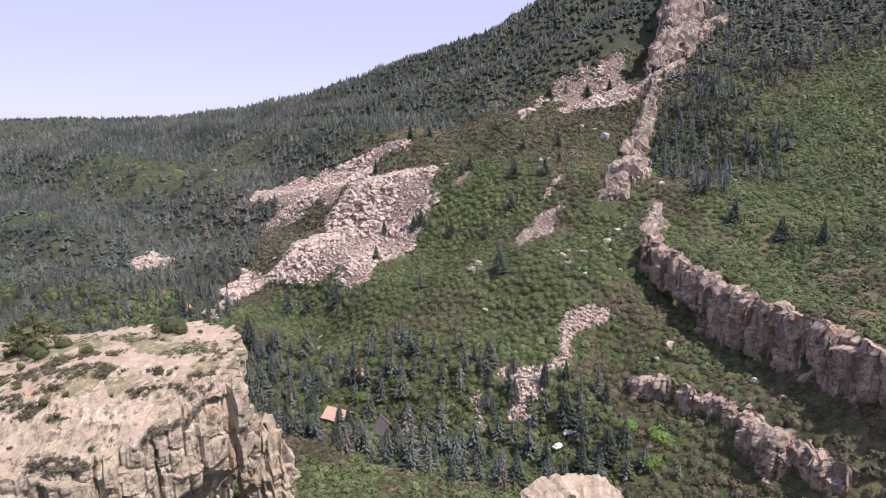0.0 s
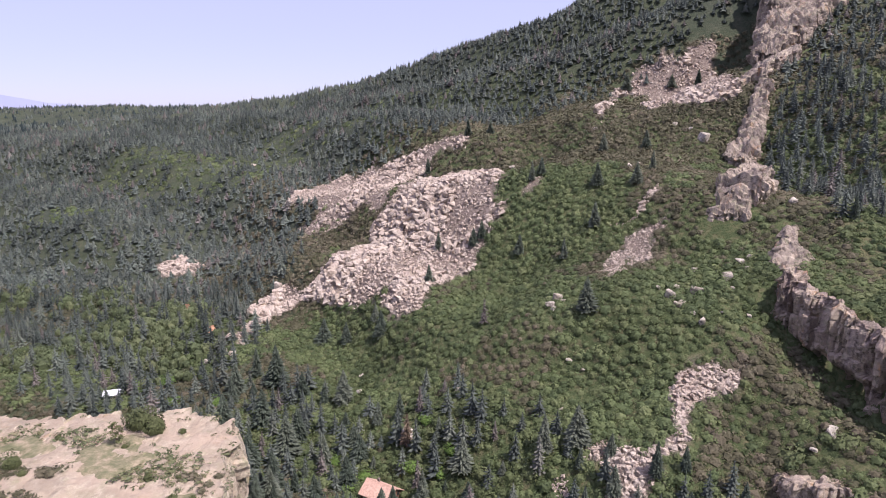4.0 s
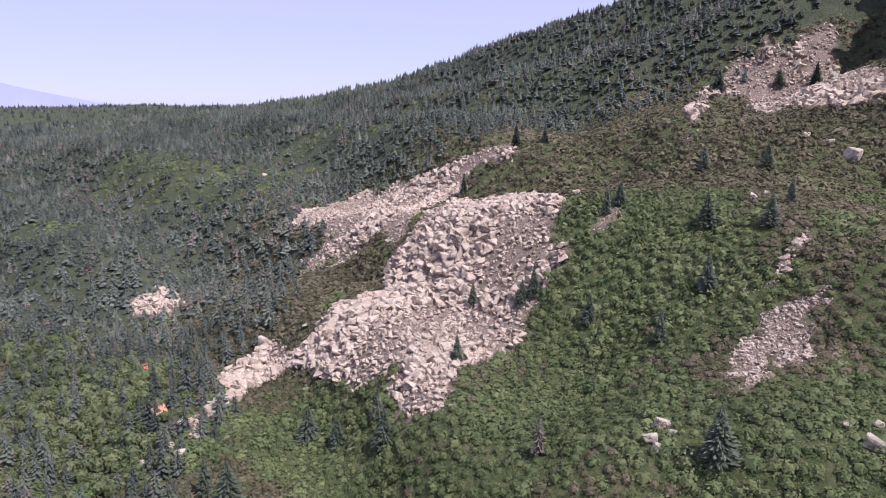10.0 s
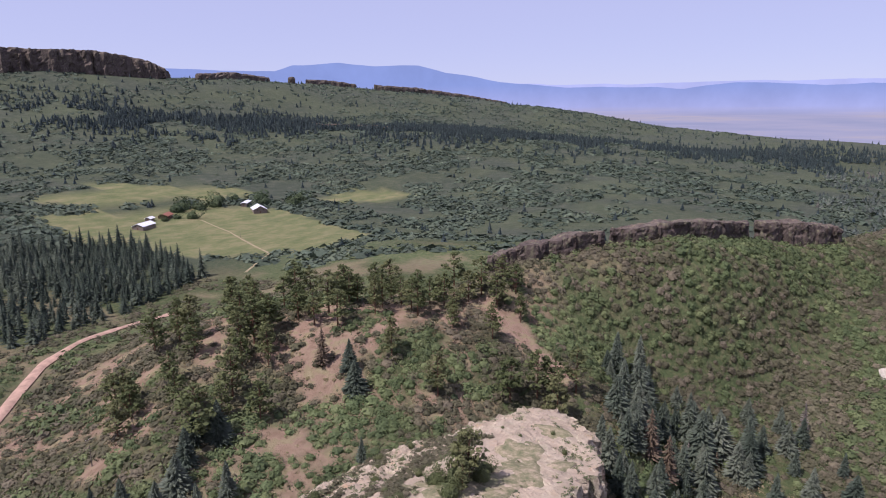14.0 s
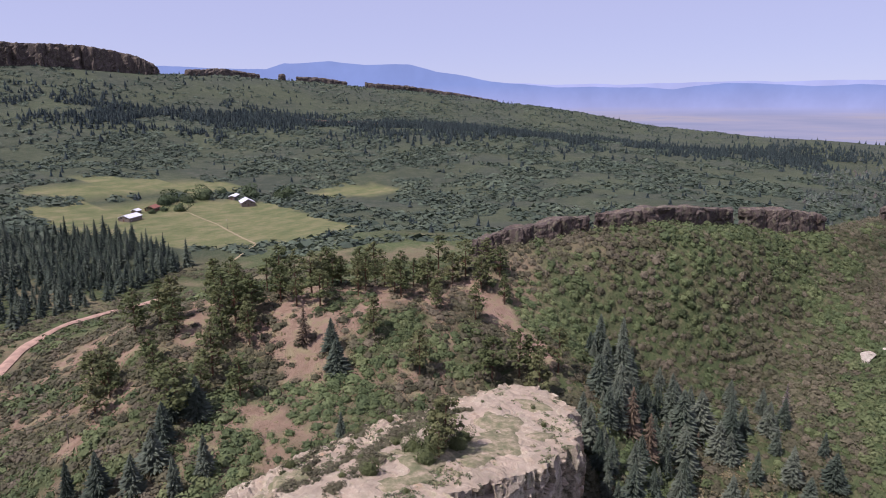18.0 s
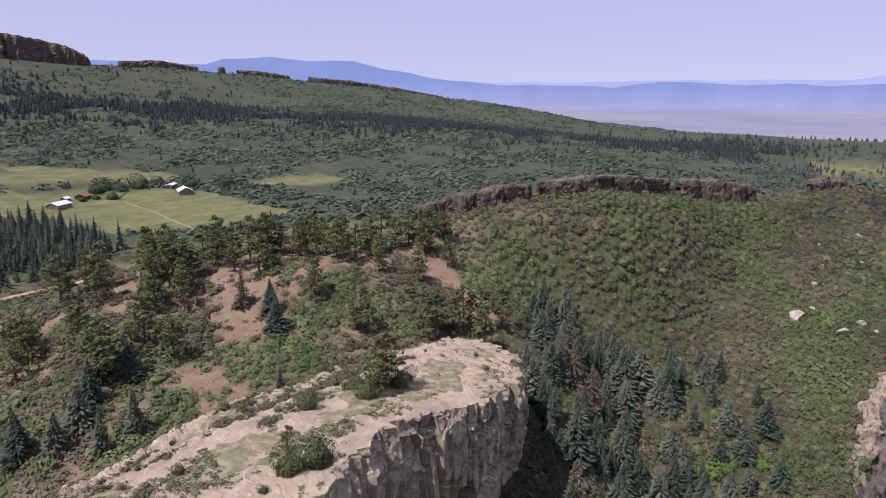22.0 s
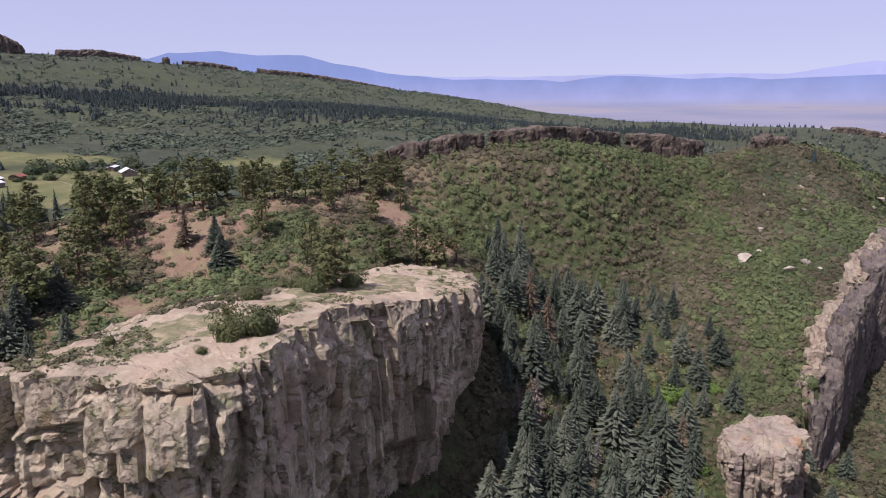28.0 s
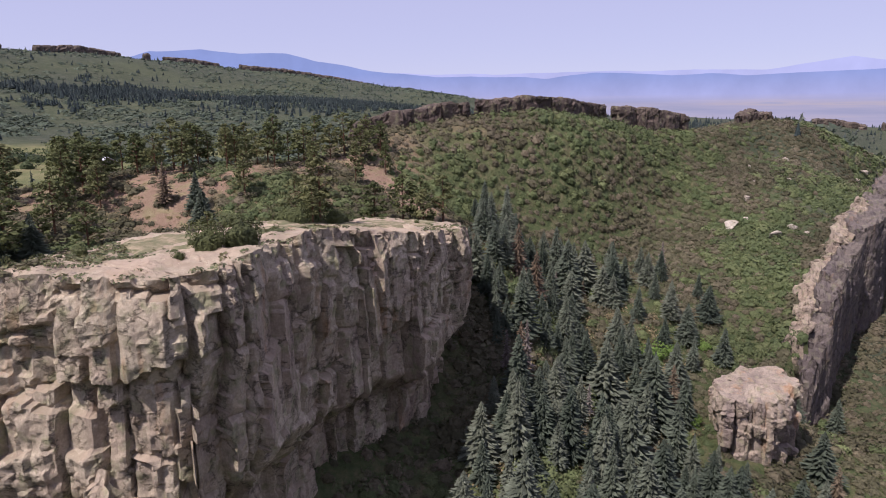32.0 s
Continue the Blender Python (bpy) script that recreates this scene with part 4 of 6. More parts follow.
def tilted(templates, xyz, size, rng):
    """Rocks turned every way, joined: points and triangles."""
    VV, FF, base = [], [], 0
    which = rng.integers(0, len(templates), len(xyz))
    for k, (tv, tf) in enumerate(templates):
        m = np.where(which == k)[0]
        if not len(m):
            continue
        q = rng.normal(size=(len(m), 4)) * (1, 0.35, 0.35, 1)
        q /= np.linalg.norm(q, axis=1)[:, None]
        w, a, b, c = q.T
        R = np.stack([1 - 2 * (b * b + c * c), 2 * (a * b - c * w), 2 * (a * c + b * w), 2 * (a * b + c * w), 1 - 2 * (a * a + c * c), 2 * (b * c - a * w),
                      2 * (a * c - b * w), 2 * (b * c + a * w), 1 - 2 * (a * a + b * b)], -1).reshape(-1, 3, 3)
        v = np.einsum("nij,vj->nvi", R, tv) * size[m][:, None, None] + xyz[m][:, None, :]
        FF.append((tf[None] + (np.arange(len(m)) * len(tv))[:, None, None]).reshape(-1, 3) + base)
        VV.append(v.reshape(-1, 3))
        base += v.shape[0] * v.shape[1]
    return np.concatenate(VV), np.concatenate(FF)


def talus(name, poly, count, sizes, label, singles=0, power=3.0):
    """A field of fallen blocks: the largest are parts of their own, the rest is joined."""
    x, y = poly_points(poly, count)
    size = sizes[0] + (sizes[1] - sizes[0]) * NPR.uniform(0, 1, len(x)) ** power
    size *= 0.5 + 0.95 * smooth(-0.35, 0.45, fbm(x / 22, y / 22, seed=71, octaves=2))
    order = np.argsort(-size)
    x, y, size = x[order], y[order], size[order]
    xyz = np.stack([x, y, ground(x, y) + size * 0.22], 1)
    root = tagged(new(name), label, "talus")
    root.location = (float(x.mean()), float(y.mean()), float(ground(x.mean(), y.mean())))
    v, f = tilted(talus_arrays, xyz[singles:], size[singles:], NPR)
    rest = new("scree_rubble", mesh_np("scree_rubble", v - np.array(root.location), f, M_TALUS))
    rest.parent = root
    tagged(rest, "small broken stones", kind="stuff")
    for i in range(singles):
        ob = new("boulder", talus_blocks[i % len(talus_blocks)])
        ob.parent = root
        ob.location = Vector(xyz[i]) - root.location
        ob.rotation_euler = (NPR.uniform(-0.5, 0.5), NPR.uniform(-0.5, 0.5), NPR.uniform(0, 6.28))
        ob.scale = [float(size[i])] * 3
    return root


talus("talus_field", TALUS_LOW, 9500, (0.45, 3.4), "pink-grey talus of large angular boulders on the mountainside", 300, 2.4)
talus("talus_field", TALUS_UP, 6500, (0.45, 2.7), "pink-grey talus of angular boulders below the woods", 200, 2.4)
talus("talus_field", TALUS_HIGH, 4600, (0.5, 3.2), "high pinkish talus slope beside the rock dike", 120, 2.0)
talus("talus_field", TALUS_SMALL, 420, (0.6, 2.2), "small patch of pale talus among spruces", 20)
talus("scree_strip", SCREE_A, 500, (0.45, 1.5), "narrow grey scree strip running down the slope", 0)
talus("scree_strip", SCREE_B, 1300, (0.45, 1.9), "grey scree patch between oak scrub", 10)
talus("scree_strip", SCREE_C, 2000, (0.3, 1.2), "winding grey scree chute below the cliff", 20)
talus("scree_strip", SCREE_D, 260, (0.3, 1.0), "small grey scree patch among trees", 0)
talus("scree_strip", SCREE_E, 260, (0.3, 1.3), "short pale scree strip beside spruces", 0)

white_blocks = [hull_mesh("boulder", ROCK_RNG, M_WHITE, (1, ROCK_RNG.uniform(0.6, 0.9), ROCK_RNG.uniform(0.45, 0.8)), 14, True) for _ in range(8)]


def boulder(x, y, size, label, group, meshes=white_blocks, sink=0.25):
    ob = new("boulder", ROCK_RNG.choice(meshes))
    ob.location = (x, y, float(ground(x, y)) + size * (0.55 - sink))
    ob.rotation_euler = (ROCK_RNG.uniform(-0.3, 0.3), ROCK_RNG.uniform(-0.3, 0.3), ROCK_RNG.uniform(0, 6.28))
    ob.scale = [size] * 3
    return tagged(ob, label, "boulder", group)


for x, y, size in ((-285, 236, 4.0), (-291, 242, 1.8), (-273, 251, 3.4), (-282, 258, 2.4), (-305, 243, 2.2), (-318, 246, 1.2), (-362, 264, 2.6), (-400, 306, 2.6),
                   (-385, 300, 2.2), (-277, 262, 1.4), (-332, 262, 1.4), (-340, 246, 1.2)):
    boulder(x, y, size, "white weathered boulder in green oak scrub", "white boulders on the western slope")
for x, y, size in ((62, 280, 3.2), (53, 279, 2.6), (56, 275, 1.6), (50, 284, 1.4), (66, 296, 1.8), (16, 293, 2.4), (13, 290, 2.6), (14, 287, 1.8), (18, 290, 1.4), (74, 285, 3.2), (18, 268, 1.5), (22, 264, 1.2),
                   (-36, 262, 3.6), (-41, 264, 2.4), (3, 416, 3.0), (-4, 412, 2.0), (58, 378, 2.4), (62, 381, 1.6), (107, 316, 3.0), (103.5, 415, 4.6), (98, 424, 2.6), (92, 430, 2.0), (52, 448, 2.2),
                   (-222, 635, 3.2), (-132, 336, 3.8), (-126, 333, 3.2), (-138, 330, 2.2), (-128, 406, 3.6), (-107, 401, 2.2), (83, 226, 2.6), (78, 224, 1.8), (56, 285, 1.8), (58, 270, 1.6), (60, 266, 2.2), (80, 292, 2.4), (81, 287, 1.6), (67, 269, 1.2), (76, 269, 1.4), (84, 293, 1.8), (66, 278, 1.3), (54, 274, 2.0), (60, 276, 1.0), (74, 280, 1.1), (100, 196, 1.6), (104, 184, 1.3), (92, 212, 1.4), (-80, 318, 2.0), (-60, 296, 2.4),
                   (-62, 310, 1.6), (-20, 272, 1.3), (14, 252, 1.2), (120, 310, 1.6), (150, 330, 2.0)):
    boulder(x, y, size, "pale sandstone boulder lying in the scrub", "boulders on the mountainside")


# ---------------------------------------------------------------- trees and scrub
def conifer_arrays(rng, boughs, droop=0.3, ragged=0.35, start=0.06, width=0.24, fine=1.0):
    """Boughs of a spruce one metre high: many narrow drooping sprays all round the stem. Returns points and triangles."""
    V, F = [], []
    bulge = [(rng.uniform(0, 6.28), rng.uniform(0.1, 0.9), rng.uniform(-0.3, 0.3)) for _ in range(7)]
    for i in range(boughs):
        k = ((i + rng.random()) / boughs) ** 1.25
        th = i * 2.39996 + rng.uniform(-0.4, 0.4)
        r = (width * (1 - k) ** 0.78 + 0.012) * rng.uniform(1 - ragged, 1 + ragged * 0.4)
        r *= 1 + sum(a * math.exp(-5 * (1 - math.cos(th - t)) - 30 * (k - h) ** 2) for t, h, a in bulge)
        z = start + (0.97 - start) * k
        c, s = math.cos(th), math.sin(th)
        w, mid = r * rng.uniform(0.12, 0.24) * fine + 0.004, r * rng.uniform(0.5, 0.75)
        dz = r * droop * rng.uniform(0.3, 1.5)
        b = len(V)
        V += [(0, 0, z + 0.035), (c * mid - s * w, s * mid + c * w, z - dz * 0.6), (c * r, s * r, z - dz + r * 0.12), (c * mid + s * w, s * mid - c * w, z - dz * rng.uniform(0.2, 0.8))]
        F += [(b, b + 2, b + 1), (b, b + 3, b + 2)]
    b = len(V)
    V += [(0.010, 0, 0.9), (-0.005, 0.009, 0.9), (-0.005, -0.009, 0.9), (0, 0, 1.0)]
    F += [(b, b + 1, b + 3), (b + 1, b + 2, b + 3), (b + 2, b, b + 3)]
    b, r = len(V), width * 0.42
    V += [(math.cos(1.2566 * a) * r, math.sin(1.2566 * a) * r, start + 0.03) for a in range(5)] + [(0, 0, 0.93)]
    F += [(b + a, b + (a + 1) % 5, b + 5) for a in range(5)]
    return np.array(V), np.array(F)


def spire_arrays(rng, sprays, width):
    """A far spruce one metre high: a slim core and drooping sprays, a face each."""
    V = [(math.cos(1.2566 * a) * width * 0.66, math.sin(1.2566 * a) * width * 0.66, 0.06) for a in range(5)] + [(0, 0, 0.84)]
    F = [(a, (a + 1) % 5, 5) for a in range(5)]
    for i in range(sprays):
        k = ((i + rng.random()) / sprays) ** 1.3
        th = i * 2.39996 + rng.uniform(-0.5, 0.5)
        r = (width * (1 - k) ** 0.8 + 0.012) * rng.uniform(0.7, 1.2)
        z, w, c, q = 0.08 + 0.88 * k, r * rng.uniform(0.3, 0.5), math.cos(th), math.sin(th)
        b, dz = len(V), r * rng.uniform(0.15, 0.6)
        V += [(0, 0, z + 0.07), (c * r - q * w, q * r + c * w, z - dz), (c * r + q * w, q * r - c * w, z - dz * rng.uniform(0.5, 1.3))]
        F.append((b, b + 1, b + 2))
    return np.array(V), np.array(F)


def bush_arrays(rng, leaves, leaf=0.3, flat=1.0, low=0.0):
    """A lumpy dome of small leaf clusters, one metre in radius."""
    V, F = [], []
    lumps = [(rng.uniform(0, 6.28), rng.uniform(0.1, 0.9), rng.uniform(0.1, 0.35)) for _ in range(6)]
    for _ in range(leaves):
        u, th = rng.uniform(low, 1), rng.uniform(0, 6.283)
        rr = rng.uniform(0.7, 1.0)
        for lt, lu, la in lumps:
            rr += la * math.exp(-8 * ((math.cos(th - lt) - 1) ** 2 + (u - lu) ** 2)) - 0.05
        p = Vector((math.cos(th) * math.sqrt(max(0, 1 - u * u)) * rr, math.sin(th) * math.sqrt(max(0, 1 - u * u)) * rr, u * rr * flat))
        nrm = (p + Vector((rng.uniform(-.6, .6), rng.uniform(-.6, .6), rng.uniform(0, .9)))).normalized()
        a = nrm.orthogonal().normalized()
        a.rotate(Matrix.Rotation(rng.uniform(0, 6.28), 3, nrm))
        b = nrm.cross(a)
        s = leaf * rng.uniform(0.6, 1.3)
        i = len(V)
        V += [tuple(p + a * s), tuple(p + b * s * 0.8 + nrm * s * 0.2), tuple(p - a * s), tuple(p - b * s * 0.8 + nrm * s * 0.2)]
        F += [(i, i + 1, i + 2, i + 3)]
    return np.array(V), np.array(F)


def clump_arrays(rng, leaves, leaf=0.25, low=-0.15, deep=True):
    """A lumpy crown of one metre radius: a low core wrapped in many small leaf clusters, a face each."""
    V, F = [], []
    lumps = [(rng.uniform(0, 6.28), rng.uniform(0.2, 0.95), rng.uniform(0.2, 0.5)) for _ in range(5)]
    rims = ((0.72, -0.3), (0.66, 0.35)) if deep else ((0.8, 0.0),)
    for r, z in rims:
        V += [(math.cos(1.2566 * a) * r, math.sin(1.2566 * a) * r, z) for a in range(5)]
    V.append((0, 0, 0.72))
    for a in range(5):
        b = (a + 1) % 5
        F += [(a, b, b + 5), (a, b + 5, a + 5), (a + 5, b + 5, 10)] if deep else [(a, b, 5)]
    for i in range(leaves):
        u, th = low + (1 - low) * ((i + rng.random()) / leaves), i * 2.39996 + rng.uniform(-0.6, 0.6)
        rr = rng.uniform(0.72, 1.0)
        for lt, lu, la in lumps:
            rr += la * math.exp(-7 * ((math.cos(th - lt) - 1) ** 2 + (u - lu) ** 2)) - 0.05
        w = math.sqrt(max(0, 1 - u * u))
        p = Vector((math.cos(th) * w * rr, math.sin(th) * w * rr, u * rr))
        nrm = (p.normalized() + Vector((rng.uniform(-.55, .55), rng.uniform(-.55, .55), rng.uniform(-.2, .6)))).normalized()
        a = nrm.orthogonal().normalized()
        a.rotate(Matrix.Rotation(rng.uniform(0, 6.28), 3, nrm))
        b, s = nrm.cross(a), leaf * rng.uniform(0.65, 1.35)
        i = len(V)
        V += [tuple(p + a * s * 0.85), tuple(p - a * s * 0.6 + b * s * 0.85), tuple(p - a * s * 0.5 - b * s * 0.85)]
        F.append((i, i + 1, i + 2))
    return np.array(V), np.array(F)


def scatter(name, templates, xyz, scale, spin, mat, label, category, sink=0.0, slope=None):
    """Many plants, too many to count, as one object; slope: rise of the ground along x and y, which low scrub follows."""
    VV, FF, TT, base = [], [], [], 0
    which = np.arange(len(xyz)) % len(templates)
    tint = np.clip(0.45 + 0.34 * RNG.normal(size=len(xyz)) + 0.22 * fbm(xyz[:, 0] / 45, xyz[:, 1] / 45, seed=37, octaves=3), 0, 1)
    for k, (tv, tf) in enumerate(templates):
        m = which == k
        if not m.any():
            continue
        c, s = np.cos(spin[m])[:, None], np.sin(spin[m])[:, None]
        sx, sz = scale[m, 0][:, None], scale[m, 1][:, None]
        x, y, z = (tv[None, :, 0] * c - tv[None, :, 1] * s) * sx, (tv[None, :, 0] * s + tv[None, :, 1] * c) * sx, tv[None, :, 2] * sz
        if slope is not None:
            gx, gy = slope[m, 0][:, None], slope[m, 1][:, None]
            steep = np.hypot(gx, gy) + 1e-6
            ux, uy, ca = gx / steep, gy / steep, 1 / np.sqrt(1 + steep ** 2)
            along, sa = x * ux + y * uy, steep * ca
            x, y = x + ux * (along * (ca - 1) - z * sa), y + uy * (along * (ca - 1) - z * sa)
            z = z * ca + along * sa
        x, y, z = x + xyz[m, 0][:, None], y + xyz[m, 1][:, None], z + xyz[m, 2][:, None] - sink
        v = np.stack([x, y, z], -1).reshape(-1, 3)
        VV.append(v), TT.append(np.repeat(tint[m], len(tv)))
        FF.append((tf[None] + (np.arange(m.sum()) * len(tv))[:, None, None]).reshape(-1, tf.shape[1]) + base)
        base += len(v)
    me = mesh_np(name, np.concatenate(VV), np.concatenate(FF), mat)
    me.attributes.new("tint", "FLOAT", "POINT").data.foreach_set("value", np.concatenate(TT).astype(np.float32))
    return tagged(new(name, me), label, category, kind="stuff")


RNG = np.random.default_rng(7)
PYR = random.Random(5)
far_spruces = [spire_arrays(PYR, 24, PYR.uniform(0.27, 0.38)) for _ in range(10)]
tiny_spruces = [spire_arrays(PYR, 11, PYR.uniform(0.30, 0.42)) for _ in range(6)]
mid_spruces = [conifer_arrays(PYR, 72, 0.3, 0.35, 0.04, PYR.uniform(0.26, 0.34)) for _ in range(8)]
fine_bushes = [clump_arrays(PYR, 96, 0.155) for _ in range(9)]
bushes = [clump_arrays(PYR, 50, 0.215) for _ in range(8)]
far_bushes = [clump_arrays(PYR, 8, 0.5, 0.0, False) for _ in range(6)]
low_bushes = [clump_arrays(PYR, 20, 0.36, 0.0, False) for _ in range(6)]
tufts = [bush_arrays(PYR, 10, 0.34, 0.8) for _ in range(4)]

GULLY_WOOD = [(-60, 206), (-100, 184), (-138, 184), (-165, 170), (-182, 158), (-212, 148), (-228, 160), (-218, 190), (-205, 212), (-182, 226), (-158, 230), (-140, 252), (-100, 252), (-66, 232)]
WEST_WOOD = [(-130, -70), (-150, -78), (-200, -92), (-262, -118), (-300, -240), (-210, -300), (-110, -160)]
BARE_TREES = [(-232, 640, 80, 34), (-100, 640, 60, 24), (-330, 650, 60, 34), (-215, 585, 46, 22), (-198, 690, 46, 22), (-117, 722, 46, 18), (-280, 608, 50, 22), (-44, 663, 34, 14), (60, 700, 30, 14), (-420, 760, 70, 30), (-300, 860, 60, 26),
              (-480, 640, 50, 24), (-350, 560, 40, 18), (-120, 460, 20, 10)]
WEDGE_SLOPE = [(-190, 262), (-215, 268), (-300, 300), (-400, 345), (-352, 352), (-318, 372), (-274, 364), (-232, 344), (-200, 314), (-186, 292)]
GROVES = [(-200, 378, 17), (-168, 354, 16), (-240, 408, 18), (-206, 358, 14), (-172, 380, 12), (-456, 481, 26), (-390, 430, 16), (-300, 420, 14), (-150, 330, 12), (-225, 340, 14)]


ROAD_LINE = [(-80, 6, 0), (-105, -22, 0), (-127, -44, 0), (-145, -54, 0), (-168, -62, 0), (-205, -66, 0)]


def rocky(x, y):
    hit = np.zeros(np.shape(x), bool)
    a, b = x + 4.5 * fbm(x / 10, y / 10, seed=61), y + 4.5 * fbm(x / 10, y / 10, seed=62)
    for poly in ROCKY:
        hit |= inside(a, b, poly)
    return hit


def on_rock(x, y, margin=1.5):
    hit = inside(x, y, MESA)
    for line, width in DIKE_LINES:
        d, _ = spine(x, y, line)
        hit |= d < width / 2 + margin
    return hit


def woods(x, y):
    """How densely conifers stand, 0 to 1."""
    edge = 14 * fbm(x / 25, y / 25, seed=81)
    w = smooth(-118, -142, x + edge) * smooth(300, 330, y + edge + 0.25 * (x + 135))
    w = np.maximum(w, smooth(535, 560, y + edge - 0.25 * np.maximum(x, 0)))
    lane = x - np.interp(y, [300, 390, 640, 1000], [112, 120, 222, 370])
    belt = smooth(0, 14, lane + edge * 0.3) * smooth(300, 330, y + edge)
    belt = belt * np.maximum(smooth(64, 36, lane + edge), smooth(395, 450, y - 0.25 * (x - 200) + edge) * 0.95)
    w = np.maximum(w, belt)
    d, _ = spine(x, y, VALLEY)
    w = np.maximum(w, smooth(34, 18, d + edge * 0.5) * smooth(80, 50, x) * smooth(-420, -300, x + 0 * y) * np.where(x > -130, 0.35, 0.8))
    w = np.maximum(w, inside(x + edge, y + edge, WEST_WOOD) * 1.0)
    thin = inside(x + 0.5 * edge, y + 0.5 * edge, WEDGE_SLOPE) * 0.62
    for cx, cy, rx, ry in BARE_TREES:
        thin = np.maximum(thin, np.exp(-((x - cx) / rx) ** 2 - ((y - cy) / ry) ** 2))
    for cx, cy, rad in GROVES:
        thin = np.maximum(thin, 0.75 * np.exp(-((x - cx) ** 2 + (y - cy) ** 2) / (1.6 * rad) ** 2))
    return w * (1 - 0.95 * smooth(0.3, 0.6, thin)) * (0.72 + 0.28 * smooth(-0.3, 0.1, fbm(x / 50, y / 50, seed=82)))


def throw(count, x0, x1, y0, y1, keep):
    x, y = RNG.uniform(x0, x1, count), RNG.uniform(y0, y1, count)
    k = RNG.uniform(0, 1, count) < keep(x, y)
    return x[k], y[k]


def spaced(x, y, gap):
    """Leaves out points closer than the gap to an earlier one."""
    seen, keep = {}, []
    for i, (a, b) in enumerate(zip(x, y)):
        c = (int(a // gap), int(b // gap))
        if all((a - x[j]) ** 2 + (b - y[j]) ** 2 > gap * gap for p in (-1, 0, 1) for q in (-1, 0, 1) for j in seen.get((c[0] + p, c[1] + q), ())):
            seen.setdefault(c, []).append(i)
            keep.append(i)
    return x[keep], y[keep]


def plant(name, templates, x, y, size, squash, mat, label, category, sink=0.2):
    """Scatters plants over the ground; scrub and grass lie along its slope, trees stand upright."""
    xyz = np.stack([x, y, ground(x, y)], 1)
    s = (size[0] + (size[1] - size[0]) * RNG.uniform(0, 1, len(x)) ** 1.3) * (1 + 0.22 * vnoise(x / 8, y / 8, seed=17))
    slope = None
    if category in ("scrub", "grass"):
        slope = np.stack([ground(x + 1.5, y) - ground(x - 1.5, y), ground(x, y + 1.5) - ground(x, y - 1.5)], 1) / 3
    wide, tall = s * RNG.uniform(0.85, 1.15, len(x)), s * squash * RNG.uniform(0.85, 1.15, len(x))
    return scatter(name, templates, xyz, np.stack([wide, tall], 1), RNG.uniform(0, 6.28, len(x)), mat, label, category, sink, slope)


# ---- single trees
def part(name, me, parent, label=""):
    ob = new(name, me)
    ob.parent = parent
    return tagged(ob, label)


def trunk_mesh(name, height, radius, mat, bend=0.0, sides=7):
    bm = bmesh.new()
    rings = []
    for k in (0, 0.04, 0.3, 0.65, 1.0):
        r = radius * (1.5 if k == 0 else 1) * (1 - 0.85 * k)
        rings.append([bm.verts.new((math.cos(6.283 * i / sides) * r + bend * k * k, math.sin(6.283 * i / sides) * r, height * k - 0.4 * (k == 0))) for i in range(sides)])
    for a, b in zip(rings, rings[1:]):
        for i in range(sides):
            bm.faces.new((a[i], a[(i + 1) % sides], b[(i + 1) % sides], b[i]))
    bm.faces.new(rings[-1])
    me = bpy.data.meshes.new(name)
    bm.to_mesh(me)
    bm.free()
    me.materials.append(mat)
    return me


def spruce(label, mat, boughs, width, start=0.06):
    """A spruce one metre high (scaled when placed)."""
    root = tagged(new("spruce_tree"), label, "tree")
    v, f = conifer_arrays(PYR, boughs, 0.22, 0.5, start, width, 0.6)
    part("trunk", trunk_mesh("trunk", 0.95, 0.014, M_BARK), root)
    part("crown", mesh_np("crown", v, f, mat), root)
    return root


def pine(label, mat, rng, clumps=16):
    """A ponderosa pine one metre high: bare lower trunk, limbs with separate tufts of needles."""
    root = tagged(new("pine_tree"), label, "tree")
    part("trunk", trunk_mesh("trunk", 0.9, 0.017, M_PINEBARK, rng.uniform(-0.03, 0.03)), root)
    V, F, base = [], [], 0
    bm = bmesh.new()
    for i in range(clumps):
        k = 0.28 + 0.7 * i / clumps
        th, reach = rng.uniform(0, 6.28), (0.23 * (1 - (k - 0.35) ** 2 * 1.8) * rng.uniform(0.35, 1.0)) * (1 if k < 0.9 else 0.4)
        c = np.array((math.cos(th) * reach, math.sin(th) * reach, k + rng.uniform(-0.03, 0.03)))
        s = rng.uniform(0.065, 0.11) * (1.2 - 0.45 * k)
        v, f = bush_arrays(rng, 26, 0.3, 0.75, -0.6)
        V.append(v * s + c), F.append(f + base)
        base += len(v)
        z0 = c[2] - 0.05 - reach * 0.3
        a = [bm.verts.new((0.006 * math.cos(q), 0.006 * math.sin(q), z0 + 0.006 * math.sin(q + 1))) for q in (0, 2.1, 4.2)]
        b = [bm.verts.new((c[0] + 0.002 * math.cos(q), c[1] + 0.002 * math.sin(q), c[2])) for q in (0, 2.1, 4.2)]
        for j in range(3):
            bm.faces.new((a[j], a[(j + 1) % 3], b[(j + 1) % 3], b[j]))
    me = bpy.data.meshes.new("branchwork")
    bm.to_mesh(me)
    bm.free()
    me.materials.append(M_PINEBARK)
    part("branchwork", me, root, "bare brown limbs")
    part("crown", mesh_np("crown", np.concatenate(V), np.concatenate(F), mat), root)
    return root


